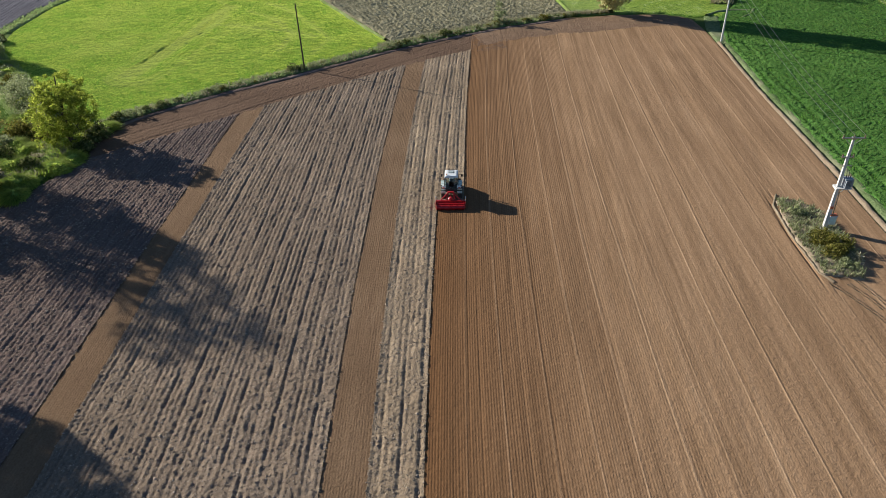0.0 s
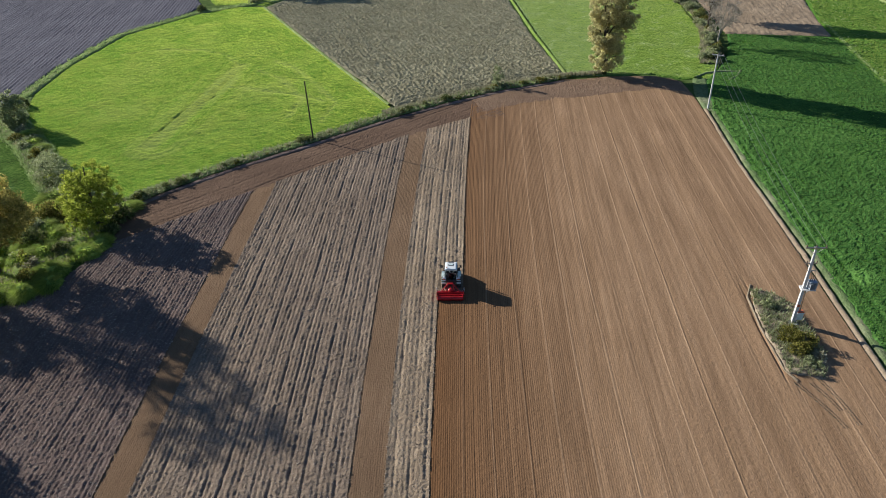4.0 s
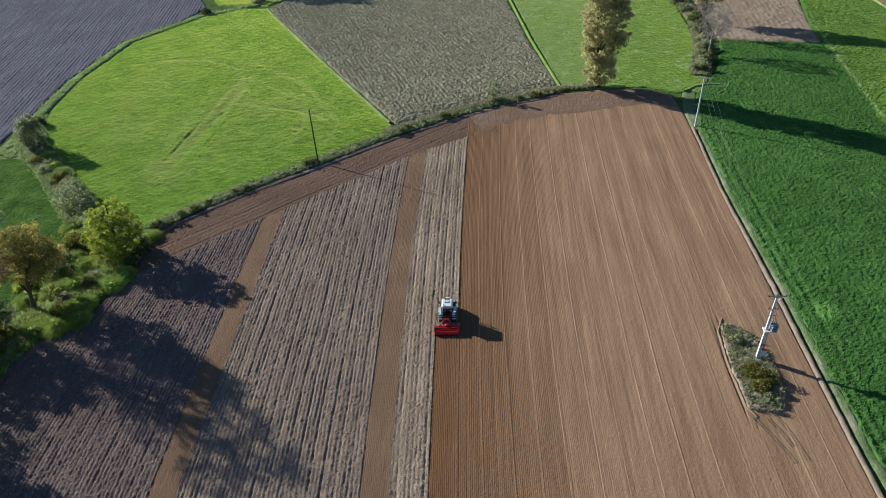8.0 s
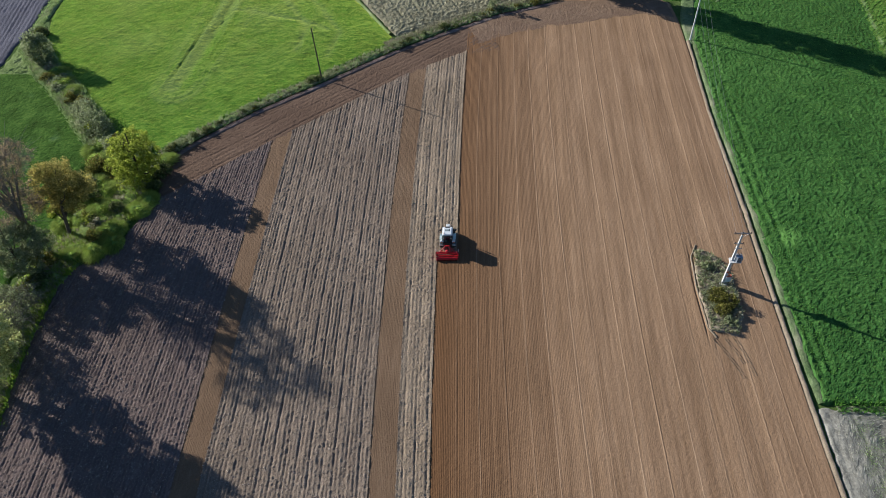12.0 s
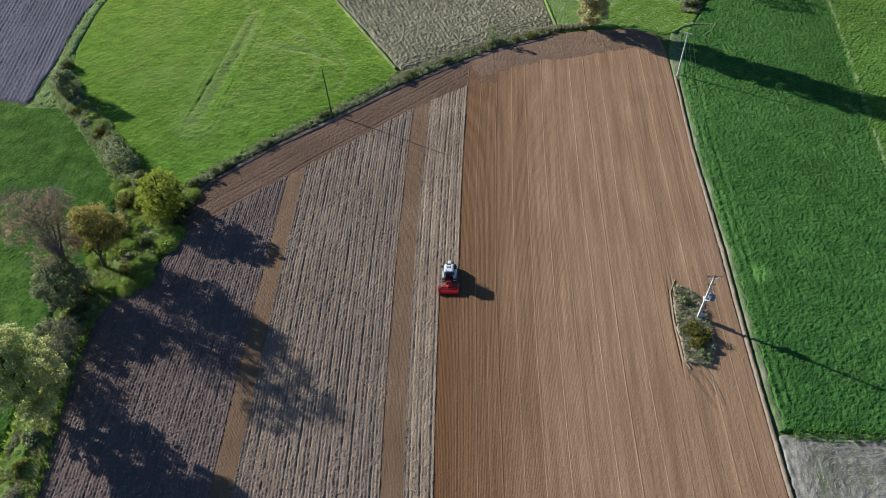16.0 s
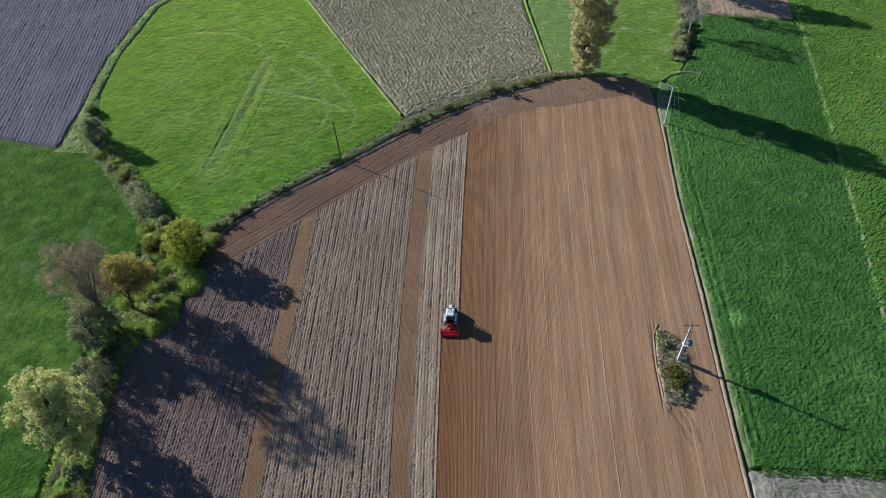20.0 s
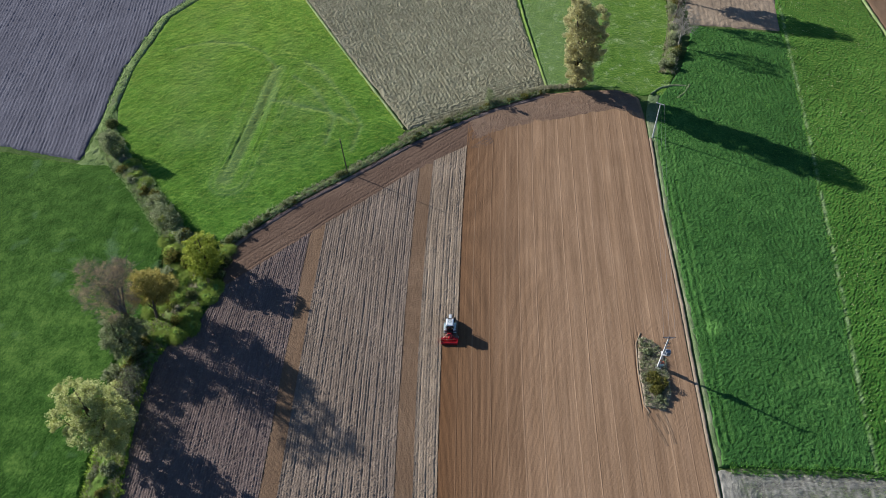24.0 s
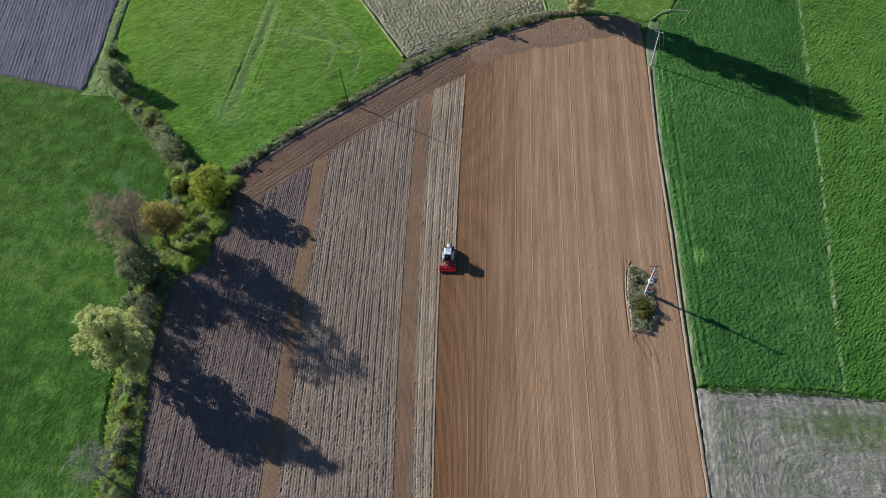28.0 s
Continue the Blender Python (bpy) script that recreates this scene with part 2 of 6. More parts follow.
M_BARK = plain("bark", (0.085, 0.066, 0.050), 0.95, 0, 0.1, 0.8, 3.0, (0.16, 0.14, 0.11))
M_PALEBARK = plain("pale_bark", (0.30, 0.27, 0.23), 0.95, 0, 0.1, 0.6, 3.0, (0.12, 0.10, 0.08))
M_GREYBARK = plain("grey_bark", (0.170, 0.150, 0.128), 0.95, 0, 0.1, 0.7, 3.0, (0.09, 0.08, 0.07))
L_YG = leaf("yellow_green_leaves", (0.170, 0.240, 0.030), (0.335, 0.400, 0.055), (0.530, 0.570, 0.125), 0.62)
L_ORANGE = leaf("olive_brown_leaves", (0.215, 0.208, 0.055), (0.390, 0.350, 0.105), (0.545, 0.460, 0.160), 0.5)
L_WILLOW = leaf("willow_leaves", (0.300, 0.345, 0.120), (0.520, 0.560, 0.220), (0.740, 0.740, 0.400), 0.5)
L_POPLAR = leaf("poplar_leaves", (0.330, 0.325, 0.155), (0.520, 0.500, 0.255), (0.700, 0.660, 0.375), 0.55)
L_RUSSET = leaf("russet_leaves", (0.285, 0.210, 0.120), (0.440, 0.335, 0.205), (0.580, 0.465, 0.310), 0.5)
L_HEDGE = leaf("hedge_leaves", (0.045, 0.075, 0.018), (0.110, 0.140, 0.045), (0.230, 0.230, 0.110))
L_GREY = leaf("grey_green_leaves", (0.155, 0.190, 0.090), (0.280, 0.320, 0.165), (0.420, 0.450, 0.280), 0.45)
L_OLIVE = leaf("olive_leaves", (0.070, 0.080, 0.015), (0.150, 0.150, 0.030), (0.260, 0.230, 0.070))
L_DRY = leaf("dry_grass_blades", (0.215, 0.205, 0.125), (0.350, 0.330, 0.220), (0.490, 0.465, 0.340), 0.3)
L_GREEN = leaf("green_grass_blades", (0.150, 0.270, 0.030), (0.280, 0.410, 0.058), (0.420, 0.510, 0.120), 0.65)
L_KNOLL = leaf("long_knoll_grass", (0.240, 0.350, 0.065), (0.400, 0.510, 0.115), (0.560, 0.640, 0.200), 0.7)
L_REGROW = leaf("regrowth_blades", (0.210, 0.300, 0.110), (0.290, 0.390, 0.150), (0.370, 0.470, 0.220), 0.4)
L_FLOWER = leaf("pale_flower_heads", (0.400, 0.440, 0.220), (0.520, 0.560, 0.320), (0.640, 0.660, 0.440), 0.3)
L_MEADOW = leaf("meadow_blades", (0.130, 0.280, 0.038), (0.170, 0.335, 0.048), (0.215, 0.385, 0.064), 0.65)
L_STRAW = leaf("cut_straw", (0.200, 0.192, 0.155), (0.290, 0.280, 0.235), (0.420, 0.405, 0.355), 0.1)
L_CROP = leaf("clover_leaves", (0.055, 0.165, 0.024), (0.110, 0.265, 0.040), (0.200, 0.390, 0.075), 0.6)
L_TWIG = leaf("grey_twigs", (0.200, 0.175, 0.150), (0.280, 0.250, 0.215), (0.360, 0.330, 0.290), 0.1)

# ---- building blocks ----
TABLE = np.random.RandomState(7).rand(512, 512)


def vnoise(x, y, seed=0):
    x = np.asarray(x) + seed * 37.31
    y = np.asarray(y) + seed * 91.77
    i, j = np.floor(x).astype(int), np.floor(y).astype(int)
    fx, fy = x - i, y - j
    fx, fy = fx * fx * (3 - 2 * fx), fy * fy * (3 - 2 * fy)
    i, j = i % 512, j % 512
    i1, j1 = (i + 1) % 512, (j + 1) % 512
    return (TABLE[i, j] * (1 - fx) + TABLE[i1, j] * fx) * (1 - fy) + (TABLE[i, j1] * (1 - fx) + TABLE[i1, j1] * fx) * fy


def fbm(x, y, size, octaves=3, seed=0):
    """Noise from -1 to 1 with features of that size in metres."""
    total, amp, norm = 0.0, 1.0, 0.0
    for k in range(octaves):
        total = total + amp * (vnoise(x / size, y / size, seed + k) * 2 - 1)
        norm += amp
        amp *= 0.55
        size *= 0.5
    return total / norm


def line_gap(px, py, pts):
    """Distance from points to a polyline."""
    best = np.full(np.shape(px), 1e9)
    for (ax, ay), (bx, by) in zip(pts, pts[1:]):
        dx, dy = bx - ax, by - ay
        t = np.clip(((px - ax) * dx + (py - ay) * dy) / (dx * dx + dy * dy), 0, 1)
        best = np.minimum(best, np.hypot(px - ax - t * dx, py - ay - t * dy))
    return best


def inset(px, py, poly):
    """Distance to the border of a field, positive inside."""
    inside = np.zeros(np.shape(px), bool)
    for (ax, ay), (bx, by) in zip(poly, poly[1:] + poly[:1]):
        if ay != by:
            inside ^= ((ay > py) != (by > py)) & (px < (bx - ax) * (py - ay) / (by - ay) + ax)
    gap = line_gap(px, py, poly + poly[:1])
    return np.where(inside, gap, -gap)


def mesh_of(name, verts, faces, mat, smooth=False, **attributes):
    me = bpy.data.meshes.new(name)
    me.from_pydata(verts, [], faces)
    if smooth:
        me.shade_smooth()
    for key, value in attributes.items():
        a = me.attributes.new(key, "FLOAT", "POINT")
        a.data.foreach_set("value", np.asarray(value, dtype=np.float32).ravel())
    me.materials.append(mat)
    me.update()
    return me


def lattice(ny, nx):
    k = np.arange(ny * nx).reshape(ny, nx)
    return np.stack([k[:-1, :-1], k[:-1, 1:], k[1:, 1:], k[1:, :-1]], -1).reshape(-1, 4)


def sheet(name, X, Y, Z, keep, mat, label, category, wear=None, row=None, smooth=True):
    """A piece of ground from a lattice of heights; keep marks the lattice points that belong to it."""
    faces = lattice(*X.shape)
    faces = faces[keep.ravel()[faces].any(1)]
    used, back = np.unique(faces, return_inverse=True)
    faces = back.reshape(faces.shape)
    verts = np.stack([X.ravel(), Y.ravel(), Z.ravel()], 1)[used]
    extra = {"wear": (np.zeros(len(used)) if wear is None else wear.ravel()[used])}
    if row is not None:
        extra["row"] = row.ravel()[used]
    ob = new(name, mesh_of(name, verts, faces, mat, smooth, **extra))
    return tagged(ob, label, category, kind="structure")


def plot(name, poly, step, height, mat, label, category="field", wear=None, top=0.0, lip=0.6, tuft=0.0, stretch=1.0, smooth=True, shear=0.0):
    """A field: a lattice over a polygon, sinking under the ground at its border."""
    xs, ys = [p[0] for p in poly], [p[1] for p in poly]
    slack = abs(shear) * (max(ys) - min(ys)) / 2
    X, Y = np.meshgrid(np.arange(min(xs) - step - slack, max(xs) + 2 * step + slack, step), np.arange(min(ys) - step, max(ys) + 2 * step, step * stretch))
    X = X + shear * (Y - (min(ys) + max(ys)) / 2)
    d = inset(X, Y, poly) + 0.35 * fbm(X, Y, 1.6, 2, 5)
    Z = top + height(X, Y) + tuft * (np.random.RandomState(3).rand(*X.shape) - 0.5)
    Z = np.where(d > lip, Z, Z * np.clip(d / lip, 0, 1)) - 0.12 * (d < 0) - 0.8 * np.clip(-d, 0, 1)
    return sheet(name, X, Y, Z, d > -step, mat, label, category, None if wear is None else wear(X, Y), smooth=smooth and tuft == 0)


def smooth_line(pts, degree=2):
    """x as a smooth function of y through (x, y) points."""
    c = np.polyfit([p[1] for p in pts], [p[0] for p in pts], degree)
    return lambda y: np.polyval(c, y)


def along(pts, step):
    """Points and unit directions at even steps along a polyline."""
    p = np.array(pts, float)
    seg = np.hypot(*np.diff(p, axis=0).T)
    s = np.concatenate([[0], np.cumsum(seg)])
    t = np.arange(0, s[-1], step)
    q = np.stack([np.interp(t, s, p[:, 0]), np.interp(t, s, p[:, 1])], 1)
    k = np.ones(5) / 5
    if len(q) > 8:
        r = np.pad(q, ((2, 2), (0, 0)), "edge")
        q = np.stack([np.convolve(r[:, 0], k, "valid"), np.convolve(r[:, 1], k, "valid")], 1)
    d = np.gradient(q, axis=0)
    return q, d / np.hypot(d[:, 0], d[:, 1])[:, None]


def bank(name, pts, width, height, mat, label, category="bank", seed=1, rough=0.25, step=0.3):
    """A grassy or earthen bank along a line."""
    q, d = along(pts, step)
    n = max(6, int(width / step))
    s = np.linspace(-1, 1, n)
    X = q[:, :1] - d[:, 1:] * s * width / 2
    Y = q[:, 1:] + d[:, :1] * s * width / 2
    ragged = 1 + 0.35 * fbm(X, Y, 2.5, 2, seed)
    Z = height * np.clip(1 - (np.abs(s) * ragged) ** 2, -0.3, 1) * (1 + rough * 2 * fbm(X, Y, 1.2, 3, seed + 3)) + rough * 0.3 * fbm(X, Y, 0.5, 2, seed)
    Z[:, 0] = Z[:, -1] = -0.35
    wear = np.clip(fbm(X, Y, 3.0, 2, seed + 9), 0, 1)
    return sheet(name, X, Y, Z, np.ones(X.shape, bool), mat, label, category, wear)


def part(name, bm, mat, parent, label=""):
    me = bpy.data.meshes.new(name)
    bm.to_mesh(me)
    bm.free()
    me.materials.append(mat)
    ob = new(name, me)
    ob.parent = parent
    if label:
        ob["label"] = label
    return ob


def part_mesh(name, me, parent, label=""):
    ob = new(name, me)
    ob.parent = parent
    if label:
        ob["label"] = label
    return ob


def box(sx, sy, sz, at=(0, 0, 0), bevel=0.0, turn=(0, 0, 0), taper=1.0):
    bm = bmesh.new()
    bmesh.ops.create_cube(bm, size=1.0)
    for v in bm.verts:
        k = taper if v.co.z > 0 else 1.0
        v.co = Vector((v.co.x * sx * k, v.co.y * sy * k, v.co.z * sz))
    if bevel:
        bmesh.ops.bevel(bm, geom=bm.edges[:], offset=bevel, segments=2, profile=0.6, affect="EDGES")
    bmesh.ops.transform(bm, matrix=pose(*at, *turn), verts=bm.verts)
    return bm


def rod(a, b, r0, r1=None, sides=10):
    a, b = Vector(a), Vector(b)
    bm = bmesh.new()
    bmesh.ops.create_cone(bm, cap_ends=True, segments=sides, radius1=r0, radius2=r0 if r1 is None else r1, depth=(b - a).length)
    turn = (b - a).to_track_quat("Z", "Y").to_matrix().to_4x4()
    bmesh.ops.transform(bm, matrix=Matrix.Translation((a + b) / 2) @ turn, verts=bm.verts)
    return bm


def joined(*bms):
    out = bmesh.new()
    for b in bms:
        me = bpy.data.meshes.new("piece")
        b.to_mesh(me)
        b.free()
        out.from_mesh(me)
        bpy.data.meshes.remove(me)
    return out


def ring(profile, sides=24, axis="X", at=(0, 0, 0)):
    """A turned solid from (radius, offset) pairs about an axis."""
    bm = bmesh.new()
    loops = []
    for r, o in profile:
        loop = []
        for k in range(sides):
            a = 2 * math.pi * k / sides
            c, s = r * math.cos(a), r * math.sin(a)
            co = (o, c, s) if axis == "X" else (c, s, o)
            loop.append(bm.verts.new(Vector(co) + Vector(at)))
        loops.append(loop)
    for p, q in zip(loops, loops[1:]):
        for k in range(sides):
            bm.faces.new((p[k], p[(k + 1) % sides], q[(k + 1) % sides], q[k]))
    bm.faces.new(loops[0][::-1])
    bm.faces.new(loops[-1])
    bmesh.ops.recalc_face_normals(bm, faces=bm.faces)
    return bm


def empty(name, m, label, category, group=""):
    ob = new(name)
    ob.matrix_world = m
    return tagged(ob, label, category, group)


# ---- plants ----
def tubes(paths, sides=6):
    """Tapered tubes along paths of (point, radius) as one set of vertices and faces."""
    verts, faces = [], []
    for path in paths:
        start = len(verts)
        for k, (p, r) in enumerate(path):
            a = Vector(path[max(k - 1, 0)][0])
            b = Vector(path[min(k + 1, len(path) - 1)][0])
            d = (b - a).normalized()
            u = d.orthogonal().normalized()
            w = d.cross(u)
            for i in range(sides):
                t = 2 * math.pi * i / sides
                verts.append(Vector(p) + (math.cos(t) * u + math.sin(t) * w) * float(r))
        for k in range(len(path) - 1):
            for i in range(sides):
                j = (i + 1) % sides
                faces.append((start + k * sides + i, start + k * sides + j, start + (k + 1) * sides + j, start + (k + 1) * sides + i))
    return [tuple(v) for v in verts], faces


def foliage(name, centres, radii, count, size, mat, rng, flat=0.75):
    """Many small leaf blades in clumps round the given centres."""
    c = np.repeat(np.array(centres), count, 0)
    r = np.repeat(np.array(radii), count)
    n = len(c)
    v = rng.normal(size=(n, 3))
    v /= np.linalg.norm(v, axis=1)[:, None]
    c = c + v * (r * rng.uniform(0.25, 1.0, n) ** 0.6)[:, None] * np.array([1, 1, flat])
    a = rng.normal(size=(n, 3))
    a /= np.linalg.norm(a, axis=1)[:, None]
    b = np.cross(a, v + 0.3 * rng.normal(size=(n, 3)))
    b /= np.linalg.norm(b, axis=1)[:, None] + 1e-9
    s = (size * rng.uniform(0.55, 1.3, n))[:, None]
    a, b = a * s, b * s * 0.55
    verts = np.stack([c - a, c + b, c + a, c - b], 1).reshape(-1, 3)
    faces = np.arange(4 * n).reshape(n, 4)
    return mesh_of(name, verts, faces, mat)


def tree(name, base, height, lean, crown, leaves, bark, label, category="tree", seed=1, clumps=90, count=60, size=0.22, clump=1.1, low=0.25, limbs=9, girth=0.28, twigs=False, group=""):
    """crown: ellipsoids (dx, dy, z, rx, ry, rz) relative to the base, in which limbs end and leaves grow."""
    rng = np.random.RandomState(seed)
    root = empty(name, pose(base[0], base[1], 0), label, category, group)
    trunk = []
    for k in range(9):
        t = k / 8
        wob = 0.25 * math.sin(3.0 * t + seed) * t
        trunk.append(((lean[0] * t ** 1.3 + wob, lean[1] * t ** 1.3 - wob, -0.3 + (height * 0.9 + 0.3) * t), girth * (1 - 0.85 * t) * (1.35 if k == 0 else 1.0) + 0.015))
    paths = [trunk]
    ends, rad = [], []
    vol = np.array([e[3] * e[4] * e[5] for e in crown])
    pick = rng.choice(len(crown), clumps, p=vol / vol.sum())
    for i in pick:
        dx, dy, z, rx, ry, rz = crown[i]
        v = rng.normal(size=3)
        v /= np.linalg.norm(v)
        v *= rng.uniform(0.35, 1.0) ** 0.5
        p = np.array([dx + v[0] * rx, dy + v[1] * ry, z + v[2] * rz])
        ends.append(p)
        rad.append(clump * rng.uniform(0.55, 1.25))
    # limbs first, then each bough from the nearest wood that already grows
    wood = [Vector(p) for p, r in trunk[3:]]
    thick = [r for p, r in trunk[3:]]
    order = list(range(len(ends)))
    rng.shuffle(order)
    first, rest = order[:limbs], order[limbs:]
    axis = Vector((lean[0] * 0.4, lean[1] * 0.4, height * 0.35))
    rest.sort(key=lambda i: (Vector(ends[i]) - axis).length)
    for i in first:
        e = Vector(ends[i])
        f = min(rng.uniform(low, 0.75), max(low * 0.8, (e.z - 0.15 * height) / height))
        s = Vector((lean[0] * f ** 1.3, lean[1] * f ** 1.3, height * 0.9 * f))
        r0 = girth * (1 - 0.85 * f) * 0.6
        mid = s.lerp(e, 0.5) + Vector((rng.normal() * 0.35, rng.normal() * 0.35, 0.05 * height * rng.uniform(-0.3, 1.0)))
        path = [(s, r0), (s.lerp(mid, 0.5), r0 * 0.8), (mid, r0 * 0.55), (mid.lerp(e, 0.5), r0 * 0.35), (e, 0.025)]
        paths.append([(tuple(p), r) for p, r in path])
        wood += [p for p, r in path[1:]]
        thick += [r for p, r in path[1:]]
    W = np.zeros((len(wood) + 2 * len(rest), 3))
    W[:len(wood)] = wood
    made = len(wood)
    for i in rest:
        e = np.array(ends[i])
        gap = W[:made] - e
        # boughs rise: wood below the tip is preferred
        k = int(np.argmin((gap ** 2).sum(1) + 1.5 * np.clip(gap[:, 2], 0, 9) ** 2))
        s = W[k]
        mid = (s + e) / 2 + rng.normal(size=3) * 0.10 * np.linalg.norm(e - s) + np.array([0, 0, 0.06 * np.linalg.norm(e - s)])
        r0 = min(thick[k] * 0.7, 0.02 + 0.02 * np.linalg.norm(e - s))
        paths.append([(tuple(s), r0), (tuple(mid), r0 * 0.7), (tuple(e), 0.012)])
        W[made], W[made + 1] = mid, e
        made += 2
        thick += [r0 * 0.7, 0.014]
        for j in range(4 if twigs else 0):
            o = Vector(mid).lerp(Vector(e), rng.uniform(0.1, 1.0))
            w = o + (Vector(e - s).normalized() + Vector(rng.normal(size=3)) * 0.6) * rng.uniform(0.5, 1.5)
            paths.append([(tuple(o), 0.022), (tuple(o.lerp(w, 0.5) + Vector((0, 0, 0.08))), 0.016), (tuple(w), 0.009)])
    v, f = tubes(paths, 5)
    part_mesh("trunk", mesh_of("trunk", v, f, bark, True), root)
    part_mesh("crown", foliage("crown", ends, rad, count, size, leaves, rng), root)
    return root


def shrub(name, base, r, h, leaves, label, seed=1, count=26, clumps=26, size=0.14, group="hedge shrubs", category="shrub", squash=1.0):
    rng = np.random.RandomState(seed)
    root = empty(name, pose(base[0], base[1], base[2] if len(base) > 2 else 0, 0, 0, rng.uniform(0, 360)), label, category, group)
    ends, rad, paths = [], [], []
    for k in range(clumps):
        a, q = rng.uniform(0, 2 * math.pi), rng.uniform(0, 1) ** 0.5
        z = h * rng.uniform(0.15, 1.0) * (1 - 0.55 * q * q)
        p = (math.cos(a) * q * r * 0.8, math.sin(a) * q * r * 0.8 * squash, z)
        ends.append(p)
        rad.append(0.34 * min(r, h) * rng.uniform(0.6, 1.3))
        if k % 3 == 0:
            paths.append([((p[0] * 0.15, p[1] * 0.15, -0.1), 0.03), ((p[0] * 0.5, p[1] * 0.5, z * 0.6), 0.022), (p, 0.01)])
    v, f = tubes(paths, 4)
    part_mesh("stems", mesh_of("stems", v, f, M_BARK, True), root)
    part_mesh("foliage", foliage("foliage", ends, rad, count, size, leaves, rng, 0.85), root)
    return root


def tufts(name, xy, z, blade, mat, label, seed=1, blades=5, spread=0.12, width=0.05):
    """Loose grass as one thing that nobody could count."""
    rng = np.random.RandomState(seed)
    n = len(xy) * blades
    c = np.repeat(np.column_stack([xy, np.broadcast_to(z, len(xy))]), blades, 0)
    a = rng.uniform(0, 2 * np.pi, n)
    c[:, 0] += np.cos(a) * spread * rng.rand(n)
    c[:, 1] += np.sin(a) * spread * rng.rand(n)
    h = blade * rng.uniform(0.5, 1.3, n)
    lean = h * rng.uniform(0.1, 0.9, n)
    side = np.stack([-np.sin(a), np.cos(a), np.zeros(n)], 1) * width
    tip = c + np.stack([np.cos(a) * lean, np.sin(a) * lean, h], 1)
    verts = np.stack([c - side, c + side, tip], 1).reshape(-1, 3)
    ob = new(name, mesh_of(name, verts, np.arange(3 * n).reshape(n, 3), mat))
    return tagged(ob, label, "grass", kind="stuff")


def scatter(pts, width, density, rng):
    q, d = along(pts, 0.5)
    n = int(len(q) * 0.5 * width * density)
    i = rng.randint(len(q), size=n)
    s = rng.uniform(-0.5, 0.5, n) * width
    return np.stack([q[i, 0] - d[i, 1] * s, q[i, 1] + d[i, 0] * s], 1) + rng.normal(size=(n, 2)) * 0.15

# ---- the ground and its fields ----
NORTH = [(-47.5, 79.5), (-44.3, 84.0), (-36.0, 92.3), (-25.3, 101.2), (-14.0, 111.0), (-4.0, 118.2), (5.0, 123.7), (17.0, 129.0), (27.0, 130.6), (34.0, 130.9), (38.7, 128.0), (40.1, 114.0)]
EAST = [(40.1, 114.0), (39.8, 92.3), (40.5, 70.0), (40.6, 56.0), (40.8, 44.0), (41.2, 27.0), (41.6, 15.0), (42.2, 0.0), (42.6, -12.0)]
WEST = [(-46.0, 71.0), (-47.5, 62.0), (-53.0, 55.6), (-52.5, 44.0), (-50.8, 33.5), (-49.2, 24.0), (-47.6, 15.0), (-45.0, 0.0), (-43.5, -12.0)]
HEADLAND = [(-45.5, 70.5), (-30.3, 85.2), (-10.3, 103.8), (-0.2, 111.0)]
FIELD = NORTH + EAST[1:] + WEST[::-1]
STOP = 60.0  # how far the tractor has come

fresh = smooth_line([(0.0, 19.7), (-1.3, 37.5), (-1.6, 46.0), (-2.2, 65.0), (-2.8, 90.0), (-3.0, 110.0)])
ahead = lambda y: fresh(y) + 2.75
east = smooth_line([(p[0] - 0.30, p[1]) for p in EAST])
a_west = [(-27.6, 18.0), (-28.7, 36.0), (-29.65, 56.0), (-30.4, 73.0), (-30.8, 85.0)]
strip_a = (smooth_line(a_west), smooth_line([(x + 2.95, y) for x, y in a_west]))
b_west = [(-6.4, 19.0), (-6.9, 26.0), (-8.0, 40.0), (-8.6, 48.0), (-9.2, 65.0), (-9.85, 87.0), (-10.2, 100.0)]
strip_b = (smooth_line(b_west), smooth_line([(x + 2.95, y) for x, y in b_west]))


S = 1500.0
gx = np.concatenate([np.linspace(-S, -220, 12), np.linspace(-200, 200, 41), np.linspace(220, S, 12)])
gy = np.concatenate([np.linspace(-S, -120, 12), np.linspace(-100, 300, 41), np.linspace(320, S, 12)])
X, Y = np.meshgrid(gx, gy)
sheet("ground", X, Y, -0.12 + 0 * X, np.ones(X.shape, bool), M_GROUND, "green and brown farmland reaching the horizon", "ground")


